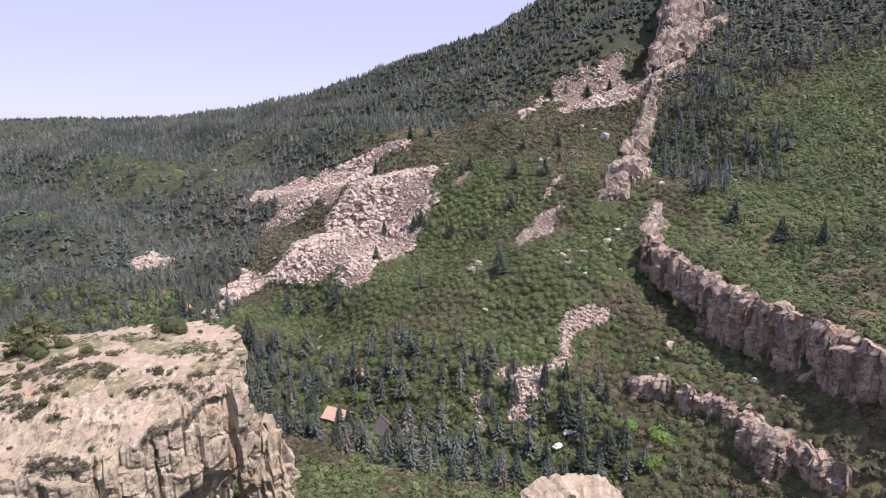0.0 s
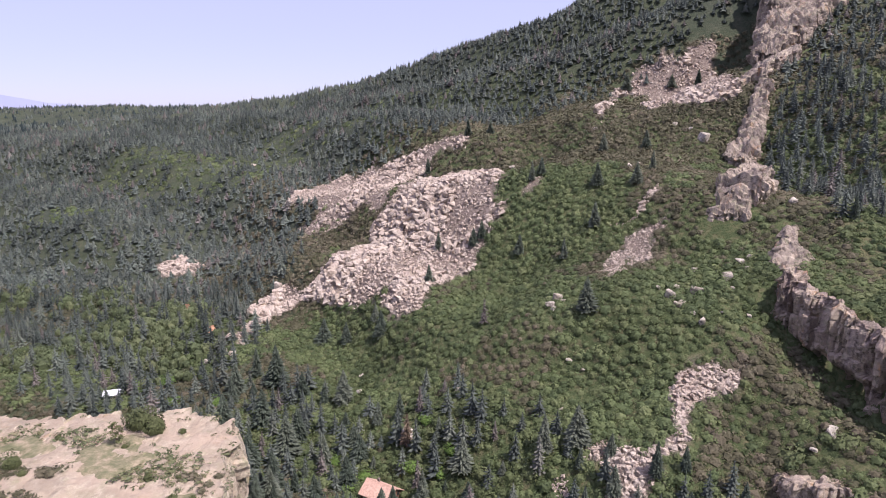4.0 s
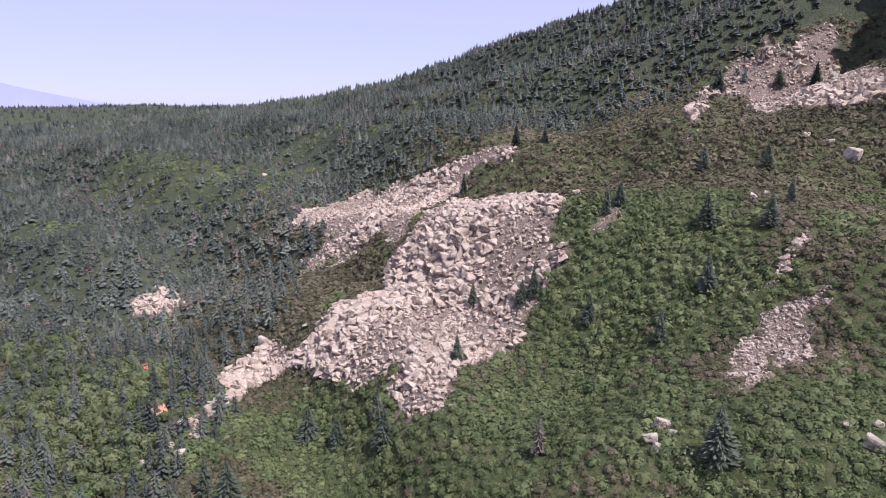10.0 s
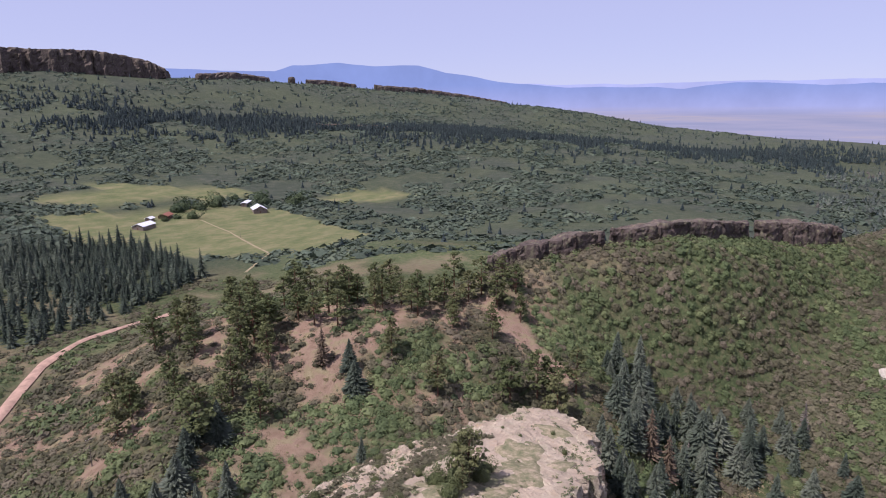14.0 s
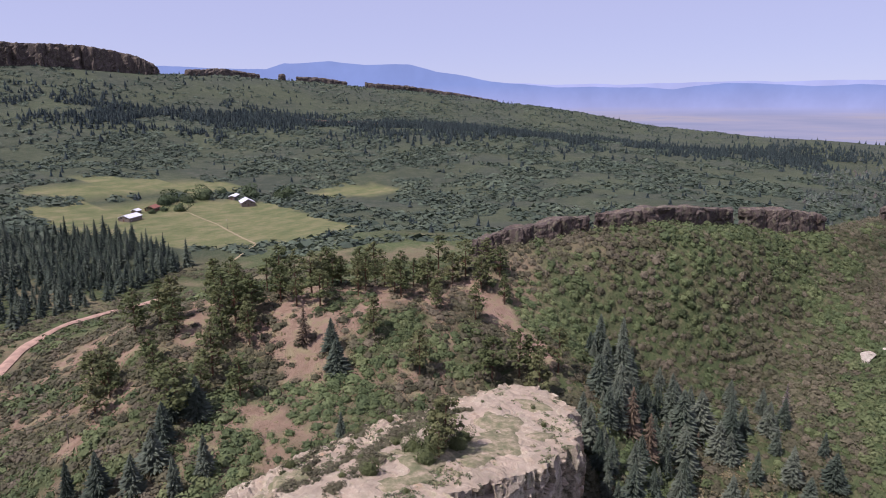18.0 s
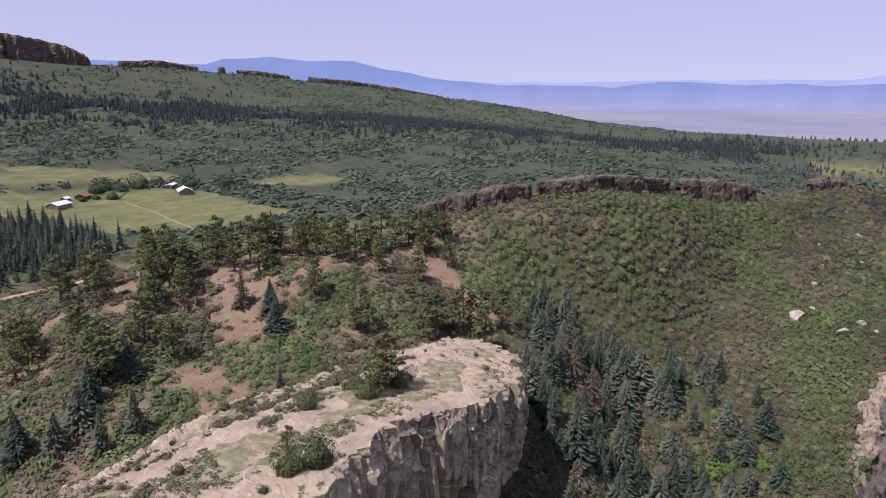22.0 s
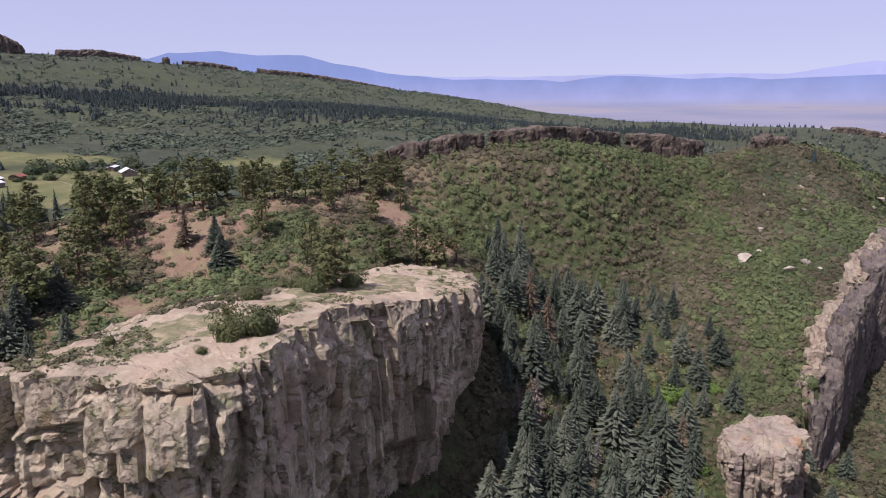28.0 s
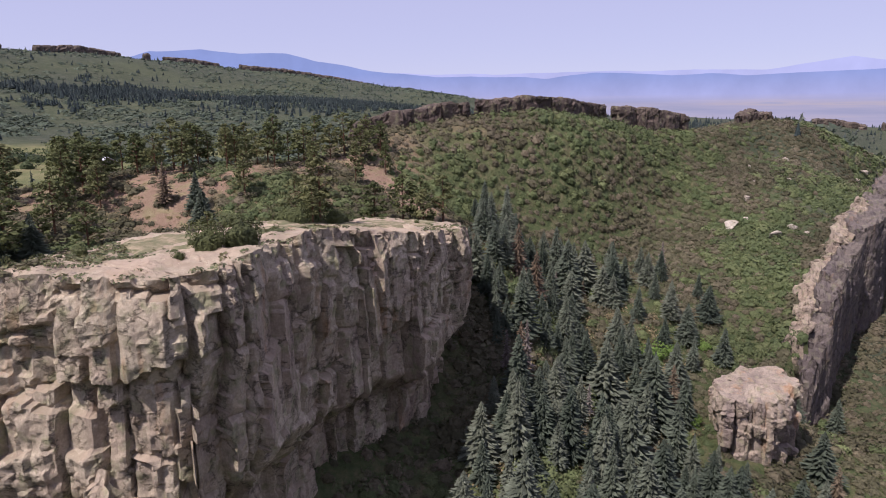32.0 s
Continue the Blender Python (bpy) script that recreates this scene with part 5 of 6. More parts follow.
def round_shrub(label, mat, rng, leaves=150, leaf=0.17, flat=1.0, name="shrub"):
    """A dense round shrub of one metre radius on short stems."""
    root = tagged(new(name), label, "shrub")
    bm = bmesh.new()
    for i in range(5):
        th = 1.257 * i + rng.uniform(-0.3, 0.3)
        a = [bm.verts.new((0.04 * math.cos(q), 0.04 * math.sin(q), -0.2)) for q in (0, 2.1, 4.2)]
        b = [bm.verts.new((0.45 * math.cos(th) + 0.02 * math.cos(q), 0.45 * math.sin(th) + 0.02 * math.sin(q), 0.6)) for q in (0, 2.1, 4.2)]
        for j in range(3):
            bm.faces.new((a[j], a[(j + 1) % 3], b[(j + 1) % 3], b[j]))
    me = bpy.data.meshes.new("stems")
    bm.to_mesh(me)
    bm.free()
    me.materials.append(M_BARK)
    part("stems", me, root)
    v, f = clump_arrays(rng, leaves, leaf)
    part("foliage", mesh_np("foliage", v * (1, 1, flat), f, mat), root)
    return root


def put(proto, used, x, y, z, s, wide=1.0):
    """Places a prototype the first time, and copies it afterwards."""
    m = Matrix.Translation((float(x), float(y), float(z))) @ Matrix.Rotation(PYR.uniform(0, 6.28), 4, "Z")
    ob = proto
    if proto in used:
        ob = copy_thing(proto, m)
    else:
        proto.matrix_basis = m
        used.add(proto)
    ob.scale = (s * wide, s * wide, s)
    return ob


USED = set()
SPRUCES = [spruce("blue-green spruce with drooping layered boughs", M_SPRUCE, 760, w) for w in (0.22, 0.25, 0.28, 0.32)]
SPRUCES += [spruce("slender dark spruce among the scrub", M_SPRUCE, 560, 0.19)]
DEAD = [spruce("grey leafless dead spruce standing upright", M_DEAD, 120, 0.17, 0.12), spruce("rust-brown dying spruce with sparse needles", M_RUST, 220, 0.2)]
x, y = throw(4200, -230, -60, 140, 254, lambda x, y: inside(x, y, GULLY_WOOD) * ~on_rock(x, y) * (spine(x, y, [(-186, 217, 0), (-214, 206, 0)])[0] > 8) * (0.06 + smooth(-0.25, 0.2, fbm(x / 13, y / 13, seed=84))))
x, y = spaced(x, y, 4.4)
near_x, near_y = [x[:265]], [y[:265]]
x, y = throw(3000, -120, 75, 175, 320, lambda x, y: (spine(x, y, VALLEY)[0] < 30) & ~on_rock(x, y) & (np.hypot(x + 43, y - 244) > 9) & (np.hypot(x + 24, y - 229) > 8))
x, y = spaced(x, y, 6.4)
near_x.append(x[:95]), near_y.append(y[:95])
SINGLE = [(-90, 186), (-96, 196), (-88, 196), (-82, 200), (-102, 200), (-92, 206), (-76, 204), (-84, 190), (-108, 186), (-114, 184), (-121, 187), (-126, 183), (-133, 188), (-140, 182), (-112, 194), (-124, 196), (-118, 190), (-104, 192), (-98, 190), (-146, 178), (-152, 176), (-136, 194), (-158, 172), (-162, 168), (-168, 164), (-172, 170), (-192, 250), (-200, 262), (-150, 250), (-146, 256), (-158, 254), (-166, 252), (-152, 262), (-138, 250), (-142, 244), (-50, 489), (12, 389), (17, 393), (53, 425), (74, 417), (57, 358), (67, 371), (41, 368), (37, 345), (23, 336), (5, 358), (-13, 375), (-11, 299), (25, 281), (-35, 382),
          (-74, 337), (-56, 326), (-86, 344), (-60, 336), (-17, 374), (-37, 350), (92, 565), (122, 555), (138, 546), (150, 532), (-9, 497), (-24, 503), (-144, 97), (-149, 91), (-147, 82),
          (-77, 73), (-80, 80), (-84, 87), (-95, 98), (-91, 85), (-104, 76), (-97, 81), (-108, 80), (-88, 96), (128, 280), (140, 262), (122, 300), (150, 250), (-238, 205), (-232, 212), (-226, 208),
          (-242, 212), (-120, 118)]
SINGLE += [(-236, 195), (-220, 201), (-204, 199), (-200, 207), (-216, 211), (-206, 216), (-199, 221), (-193, 215), (-183, 211), (-186, 206), (-188, 223), (-179, 219), (-223, 224), (-212, 227), (-194, 231), (-169, 215), (-165, 221), (-167, 210)]
near_x.append(np.array([p[0] for p in SINGLE], float)), near_y.append(np.array([p[1] for p in SINGLE], float))
near_x, near_y = np.concatenate(near_x), np.concatenate(near_y)
for i, (a, b) in enumerate(zip(near_x, near_y)):
    proto = DEAD[i % 34 == 9] if i % 17 == 9 else SPRUCES[PYR.randrange(5)]
    tagged(put(proto, USED, a, b, ground(a, b) - 0.2, PYR.choice((7, 10, 12, 13, 15, 17, 19)) * PYR.uniform(0.8, 1.05) * (0.72 if a > -75 else 0.92) if i < len(near_x) - len(SINGLE) else PYR.uniform(8.5, 13), PYR.uniform(0.95, 1.3)), group="spruces in the gully and valley")

PINES = [pine("ponderosa pine with open tufted crown", M_PINE, PYR, c) for c in (26, 30, 34, 38)]
PINE_SPOTS = [(-112, 62), (-118, 48), (-124, 70), (-130, 40), (-136, 56), (-128, 24), (-140, 30), (-142, 64), (-148, 44), (-150, 56), (-154, 36), (-158, 66), (-156, 50), (-162, 58), (-166, 44), (-164, 74),
              (-170, 66), (-172, 52), (-176, 80), (-178, 64), (-184, 76), (-186, 90), (-190, 84), (-194, 98), (-198, 92), (-202, 104), (-206, 112), (-210, 104), (-214, 116), (-204, 122), (-188, 108), (-178, 146),
              (-172, 142), (-182, 150), (-168, 150), (-120, 84), (-108, 40), (-100, 52), (-146, 16), (-160, 26), (-220, 108), (-196, 74), (-182, 60)]
PINE_SPOTS += [(PYR.uniform(-215, -95), PYR.uniform(25, 140)) for _ in range(34)]
for a, b in PINE_SPOTS:
    a, b = a + PYR.uniform(-2, 2), b + PYR.uniform(-2, 2)
    if np.hypot(a + 110, b - 130) < 38:
        continue
    tagged(put(PINES[PYR.randrange(4)], USED, a, b, ground(a, b) - 0.1, PYR.uniform(10, 17), PYR.uniform(1.0, 1.45)), group="pines on the hill")

for a, b, h in ((-104, 157, 12), (-107, 154, 9), (-100, 158, 7), (-74, 158, 4.5)):
    tagged(put(PINES[PYR.randrange(4)], USED, a, b, mesa_top(np.array(a), np.array(b)) - 0.1, h, 1.3), group="pines on the mesa")

JUNIPER = [round_shrub("dark green round juniper on bare rock", M_JUNIPER, PYR, 1100, 0.07, 1.2) for _ in range(3)]
for a, b, s in ((-69, 162, 2.4), (-73, 164, 3.0), (-97, 157, 2.4), (-88, 151, 2.0), (-88, 132, 1.3), (-84, 128, 1.1), (-98, 139, 1.2), (-95, 141, 1.0), (-84, 134, 0.9), (-68, 135, 0.7), (-63, 148, 1.0), (-102, 147, 1.0), (-57, 144, 0.8), (-54, 144, 0.6),
                (-84, 148, 0.9), (-84, 140, 1.0), (-103, 155, 3.4), (-100, 152, 2.4), (-107, 158, 2.4), (-111, 157, 2.2), (-133, 155, 0.6), (-141, 160, 0.7), (-133, 166, 0.8), (-121, 160, 0.5), (-136, 149, 0.5), (-73, 122, 0.8), (-64, 162, 0.8), (-72, 157, 0.8),
                (-115, 127, 1.2), (-108, 132, 1.1), (-112, 136, 0.9), (-120, 133, 1.0), (-62, 141, 0.5), (-86, 160, 0.7), (-58, 148, 0.5), (-74, 134, 0.6), (-92, 146, 0.7), (-78, 143, 0.5)):
    tagged(put(JUNIPER[PYR.randrange(3)], USED, a, b, mesa_top(np.array(a), np.array(b)) + 0.18 * s, s), group="junipers on the mesa")
OAKS = [round_shrub("large bright green oak thicket", M_OAKBIG, PYR, 700, 0.09, 0.85) for _ in range(3)]
for a, b, s in ((-188, 212, 4.2), (-193, 216, 3.4), (-55, 250, 3.6), (-50, 254, 3.0), (-34, 252, 3.4), (-24, 246, 2.8), (-20, 250, 3.2), (-62, 262, 3.2), (-120, 300, 4.0), (-150, 318, 4.2), (-160, 312, 4.4), (-140, 300, 3.6),
                (-30, 264, 3.0), (-200, 226, 3.0), (-168, 205, 2.6), (-128, 203, 3.0), (-134, 208, 2.4), (-141, 213, 2.8), (-118, 207, 3.0), (-151, 222, 2.6), (-166, 223, 3.2), (-176, 214, 2.4), (-122, 214, 2.6), (-108, 212, 3.0), (70, 195, 4.5), (62, 202, 3.6), (66, 188, 4.0)):
    tagged(put(OAKS[PYR.randrange(3)], USED, a, b, ground(a, b) - 0.3, s), group="oak thickets")
COTTON = [round_shrub("spreading cottonwood tree by the ranch", M_RANCH, PYR, 420, 0.13, 1.0, "cottonwood_tree") for _ in range(2)]
for a, b, s in ((-404, -330, 9), (-416, -336, 8), (-428, -326, 8), (-398, -300, 7), (-372, -304, 4), (-386, -306, 4), (-450, -330, 8), (-466, -342, 8), (-500, -310, 9), (-520, -290, 9), (-512, -330, 9), (-540, -300, 9), (-486, -340, 6)):
    tagged(put(COTTON[PYR.randrange(2)], USED, a, b, ground(a, b) + s * 0.15, s), group="ranch trees")

# ---- woods and scrub that nobody could count
x, y = throw(120000, -620, 330, 180, 860, lambda x, y: woods(x, y) * ~rocky(x, y) * ~on_rock(x, y))
x, y = spaced(x, y, 4.3)
keep = np.array([np.min((near_x - a) ** 2 + (near_y - b) ** 2) > 12 for a, b in zip(x, y)])
keep &= (np.hypot(x + 43, y - 244) > 9) & (np.hypot(x + 23, y - 229) > 8) & (np.hypot(x - 41, y - 205) > 8)
x, y = x[keep], y[keep]
close = (x > -420) & (y < 430)
plant("conifer_woods", mid_spruces, x[close], y[close], (7, 13.5), 0.95, M_SPRUCE_FAR, "spruce woods on the valley floor below the slope", "woods")
plant("conifer_woods", far_spruces, x[~close], y[~close], (6.5, 12.5), 0.72, M_SPRUCE_FAR, "dense blue-green spruce woods on the mountainside", "woods")
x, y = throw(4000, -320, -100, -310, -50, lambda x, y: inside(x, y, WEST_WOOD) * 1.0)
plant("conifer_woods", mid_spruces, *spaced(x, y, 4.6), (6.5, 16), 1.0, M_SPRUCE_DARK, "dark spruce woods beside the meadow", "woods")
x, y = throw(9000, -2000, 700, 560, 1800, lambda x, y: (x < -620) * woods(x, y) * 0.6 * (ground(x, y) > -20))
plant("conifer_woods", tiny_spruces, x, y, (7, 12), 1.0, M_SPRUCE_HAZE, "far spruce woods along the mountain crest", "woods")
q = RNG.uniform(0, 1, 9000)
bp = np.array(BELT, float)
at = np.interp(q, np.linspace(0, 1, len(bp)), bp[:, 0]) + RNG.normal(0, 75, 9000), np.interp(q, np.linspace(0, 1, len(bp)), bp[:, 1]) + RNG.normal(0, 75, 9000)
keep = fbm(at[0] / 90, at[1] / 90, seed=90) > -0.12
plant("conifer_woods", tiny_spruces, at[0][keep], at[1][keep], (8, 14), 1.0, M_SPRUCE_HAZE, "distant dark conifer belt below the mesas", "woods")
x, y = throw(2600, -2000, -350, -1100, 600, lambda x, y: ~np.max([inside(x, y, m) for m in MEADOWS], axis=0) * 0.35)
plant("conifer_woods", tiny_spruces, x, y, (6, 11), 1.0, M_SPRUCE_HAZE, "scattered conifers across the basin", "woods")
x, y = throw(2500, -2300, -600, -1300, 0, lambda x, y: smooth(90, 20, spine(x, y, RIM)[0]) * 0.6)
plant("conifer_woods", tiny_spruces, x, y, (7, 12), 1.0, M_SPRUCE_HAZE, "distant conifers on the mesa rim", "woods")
q = RNG.uniform(0, 1, 4500)
cp = np.array(CREST, float)
at = np.interp(q, np.linspace(0, 1, len(cp)), cp[:, 0]) + RNG.normal(0, 60, 4500), np.interp(q, np.linspace(0, 1, len(cp)), cp[:, 1]) + RNG.normal(-30, 70, 4500)
plant("conifer_woods", tiny_spruces, *at, (5.5, 9.5), 1.0, M_SPRUCE_FAR, "spruce woods along the mountain skyline", "woods")
x, y = throw(16000, 110, 620, 330, 900, lambda x, y: (x > 330) * (x < 0.72 * y + 20) * 0.75 * (woods(x, y) > 0.1))
plant("conifer_woods", tiny_spruces, x, y, (8, 14), 1.0, M_SPRUCE_FAR, "spruce woods on the eastern slope", "woods")
x, y = throw(13000, -1700, -420, 200, 1150, lambda x, y: smooth(-0.7, -0.25, fbm(x / 110, y / 110, seed=88)) * (ground(x, y) > -78) * smooth(-1700, -1000, x + 0 * y) * ~np.max([inside(x, y, m) for m in MEADOWS], axis=0))
plant("conifer_woods", tiny_spruces, *spaced(x, y, 4.6), (7, 14), 0.68, M_SPRUCE_FAR, "conifer woods filling the western valley", "woods")
x, y = throw(9000, -1750, -420, 150, 1000, lambda x, y: smooth(260, 120, spine(x, y, VALLEY)[0]) * (woods(x, y) < 0.5) * 0.8)
plant("valley_woods", far_bushes, x, y, (3, 7), 0.8, M_BRUSHOAK, "mixed green woods on the valley floor", "woods")

x, y = throw(16000, -2300, -250, -1400, 100, lambda x, y: smooth(45, 75, ground(x, y)) * smooth(-0.45, 0.1, fbm(x / 60, y / 60, seed=87)) * (np.hypot(x + 150, y - 80) > 260) * ~np.max([inside(x, y, m) for m in MEADOWS], axis=0))
plant("mesa_scrub", far_bushes, x, y, (3, 8), 0.6, M_BRUSHOAK, "mottled green scrub on the far mesa slopes", "scrub", 0.4)


def scrubby(x, y):
    return (1 - 0.75 * woods(x, y)) * ~rocky(x, y) * ~on_rock(x, y, -3.5) * (spine(x, y, ROAD_LINE)[0] > 4.5)


def openness(x, y):
    """Bare soil and dry grass, where scrub stands thinly."""
    h = np.exp(-((x + 150) / 60) ** 2 - ((y - 75) / 55) ** 2) * smooth(-0.3, 0.35, fbm(x / 9, y / 9, seed=22)) * 0.74
    h = np.maximum(h, smooth(118, 128, x) * smooth(300, 260, y) * smooth(-0.2, 0.4, fbm(x / 16, y / 16, seed=23)) * 0.6)
    h = np.maximum(h, smooth(8, 3, spine(x, y, FOOTPATH)[0] + 4 * fbm(x / 7, y / 7, seed=25)))
    h = np.maximum(h, smooth(15, 6, spine(x, y, [(-183, 217, 0), (-198, 214, 0), (-214, 206, 0)])[0]) * 0.85)
    h = np.maximum(h, smooth(-66, -84, x) * smooth(126, 104, y) * smooth(-0.25, 0.2, fbm(x / 13, y / 13, seed=24)) * 0.93)
    return h


x, y = throw(300000, -470, 330, -60, 450, lambda x, y: scrubby(x, y) * (y > np.interp(-x, [190, 237, 280, 333, 364, 470], [-60, 95, 135, 172, 200, 290])) * (1 - openness(x, y)) * np.where((x > -50) & (y < 140), 0.12, np.where(y < 20, 0.22, 1.0)))
x, y = spaced(x, y, 2.2)
dry = fbm(x / 35, y / 35, seed=95) + smooth(370, 430, y) * 0.9 + -0.45 * smooth(118, 135, x) * smooth(440, 400, y) + smooth(16, 4, np.minimum(*(spine(x, y, l)[0] for l in (WALL_FOOT, PINE_HILL)))) * 0.5 + 0.55 * smooth(-110, -150, x) * smooth(330, 290, y) + 0.25 * RNG.normal(size=len(x))
k = dry < 0.35
near = (np.abs(x - 20) < 100) & (y > 165) & (y < 325) | (np.hypot(x + 145, y - 185) < 95)
far = (y > 385) | (x < -400) | (x > 190) | (x > -60) & (y < 160) | (y < 20)
for patch, leafy in ((near, fine_bushes), (~near & ~far, bushes), (far, low_bushes)):
    plant("oak_scrub", leafy, x[k & patch], y[k & patch], (1.6, 2.9), 0.9, M_OAK, "bright green oak scrub covering the slopes", "scrub", 0.25)
    plant("brush", leafy, x[~k & patch], y[~k & patch], (1.45, 2.6), 0.8, M_BRUSH, "grey-green mountain brush with brown twigs", "scrub", 0.25)
x, y = throw(5200, -260, -50, -120, 30, lambda x, y: smooth(-0.4, 0.15, fbm(x / 18, y / 18, seed=92)) * (spine(x, y, ROAD_LINE)[0] > 5) * ~inside(x, y, WEST_WOOD))
plant("brush", bushes, *spaced(x, y, 2.6), (1.0, 3.0), 0.75, M_BRUSH, "grey-green brush beside the dirt road", "scrub", 0.3)
a = np.concatenate([RNG.normal(cx, 0.55 * rx, int(rx * ry / 7)) for cx, cy, rx, ry in BARE_TREES])
b = np.concatenate([RNG.normal(cy, 0.55 * ry, int(rx * ry / 7)) for cx, cy, rx, ry in BARE_TREES])
plant("oak_scrub", low_bushes, *spaced(a, b, 2.6), (1.2, 3.2), 0.7, M_OAK, "light green scrub in openings of the woods", "scrub", 0.3)
a = np.concatenate([RNG.normal(cx, 0.6 * rad, rad * 4) for cx, cy, rad in GROVES])
b = np.concatenate([RNG.normal(cy, 0.6 * rad, rad * 4) for cx, cy, rad in GROVES])
plant("grove", fine_bushes, *spaced(a, b, 3.6), (2.4, 4.2), 1.25, M_GROVE, "light green broadleaf grove among the spruces", "woods", -2.0)
x, y = throw(9000, -175, -40, 115, 192, lambda x, y: (spine(x, y, [(a, b, 0) for a, b in MESA + MESA[:1]])[0] < 11) * (y > 150))
plant("brush", bushes, *spaced(x, y, 2.4), (1.0, 2.6), 0.8, M_BRUSH, "shaded brush below the mesa cliff", "scrub", 0.3)
x, y = throw(12000, -200, 220, 425, 580, lambda x, y: scrubby(x, y) * 0.9)
plant("brush", low_bushes, *spaced(x, y, 3.0), (2.0, 3.3), 0.8, M_BRUSH, "grey-green brush on the upper slope", "scrub", 0.3)
x, y = throw(34000, -1300, -180, -700, 420, lambda x, y: (~np.max([inside(x, y, m) for m in MEADOWS], axis=0)) * (np.hypot(x + 150, y - 80) > 190) * ~((y > 40) & (x > -500)) * smooth(-0.25, 0.25, fbm(x / 45, y / 45, seed=97)) * (woods(x, y) < 0.3))
plant("oak_thickets", far_bushes, x, y, (2.5, 7.5), 0.6, M_BRUSHOAK, "dark green oak thickets across the basin", "scrub", 0.4)
x, y = throw(16000, -165, -47, 116, 178, lambda x, y: inside(x, y, MESA) * smooth(-0.35, 0.25, fbm(x / 9, y / 9, seed=99)) * (0.22 + 0.7 * smooth(9, 5, spine(x, y, [(-62, 148, 0), (-80, 155, 0), (-112, 160, 0)])[0])))
xyz = np.stack([x, y, mesa_top(x, y)], 1)
s = RNG.uniform(0.2, 0.85, len(x))
scatter("grass_tufts", tufts, xyz, np.stack([s, s * 0.7], 1), RNG.uniform(0, 6, len(x)), M_SAGE, "pale green grass and sage tufts on the mesa", "grass")
x, y = throw(5200, -130, -52, 118, 150, lambda x, y: inside(x, y, MESA) * smooth(0.0, 0.3, fbm(x / 16 + 0.03 * y, y / 4.5 - 0.02 * x, seed=103)))
xyz = np.stack([x, y, mesa_top(x, y)], 1)
s = RNG.uniform(0.3, 0.95, len(x))
scatter("brush", low_bushes, xyz, np.stack([s, s * 0.7], 1), RNG.uniform(0, 6, len(x)), M_BRUSH, "low brush in strips along the mesa's bedding", "scrub")
x, y = throw(4200, -215, -60, -20, 160, lambda x, y: ~on_rock(x, y) * 1.0)
plant("grass_tufts", tufts, x, y, (0.3, 0.9), 0.7, M_DRY, "dry tawny grass tufts on the hill", "grass", 0.05)
x, y = throw(6500, -230, -60, 145, 254, lambda x, y: inside(x, y, GULLY_WOOD) * ~on_rock(x, y) * smooth(-0.1, 0.3, fbm(x / 12, y / 12, seed=96)))
plant("grass_tufts", tufts, x, y, (0.6, 1.7), 0.8, M_DRY, "tall tawny grass between the gully spruces", "grass", 0.05)
x, y = throw(1600, 100, 230, 130, 320, lambda x, y: ~on_rock(x, y) * 1.0)
plant("grass_tufts", tufts, x, y, (0.4, 1.2), 0.7, M_SAGE, "pale sage tufts on the terrace", "grass", 0.05)


# ---------------------------------------------------------------- buildings, road and poles
def plain(name, colour, rough=0.7, scale=1.5, spec=0.3, metal=0.0, var=0.25):
    n = Nodes(name, rough, spec)
    n.bsdf.inputs["Metallic"].default_value = metal
    c = n.mix(1.0, colour, n.ramp(n.noise(scale, 5), [(0.3, 1 - var), (0.7, 1 + var)]), "MULTIPLY")
    n.bump(n.noise(scale * 6, 3), 0.02, 0.4)
    return n.done(c)


M_SALMON = plain("salmon_shingles", (0.52, 0.33, 0.25))
M_GREYROOF = plain("grey_shingles", (0.20, 0.17, 0.155))
M_METAL = plain("white_sheet_roof", (0.70, 0.70, 0.74), 0.45)
M_ORANGE = plain("orange_sheet_roof", (0.46, 0.24, 0.14), 0.6)
M_RED = plain("red_sheet_roof", (0.36, 0.13, 0.09), 0.6)
M_LOG = plain("brown_log_wall", (0.14, 0.075, 0.05), 0.85)
M_SIDING = plain("weathered_board_wall", (0.20, 0.16, 0.135), 0.9)
M_PALEWALL = plain("pale_board_wall", (0.50, 0.46, 0.40), 0.85)
M_WINDOW = plain("dark_window_glass", (0.03, 0.035, 0.045), 0.12, spec=0.6)
M_TRIM = plain("white_trim", (0.68, 0.66, 0.62), 0.6)
M_ROAD = plain("red_dirt_track", (0.36, 0.235, 0.175), 0.95, 0.4)
M_POLE = plain("grey_pole_wood", (0.12, 0.10, 0.085), 0.9)
M_CAR = plain("white_car_paint", (0.72, 0.74, 0.78), 0.25, spec=0.5)
M_TYRE = plain("black_rubber", (0.03, 0.03, 0.03), 0.9)


def solid(name, faces_points, mat):
    """A mesh from lists of corners, a face each."""
    bm = bmesh.new()
    for pts in faces_points:
        bm.faces.new([bm.verts.new(p) for p in pts])
    bmesh.ops.remove_doubles(bm, verts=bm.verts, dist=0.001)
    bmesh.ops.recalc_face_normals(bm, faces=bm.faces)
    me = bpy.data.meshes.new(name)
    bm.to_mesh(me)
    bm.free()
    me.materials.append(mat)
    return me


def prism(name, profile, x0, x1, mat):
    """A profile in the (y, z) plane drawn out along x."""
    a, b = [(x0, y, z) for y, z in profile], [(x1, y, z) for y, z in profile]
    faces = [a, b[::-1]] + [[a[i], a[(i + 1) % len(a)], b[(i + 1) % len(a)], b[i]] for i in range(len(a))]
    return solid(name, faces, mat)


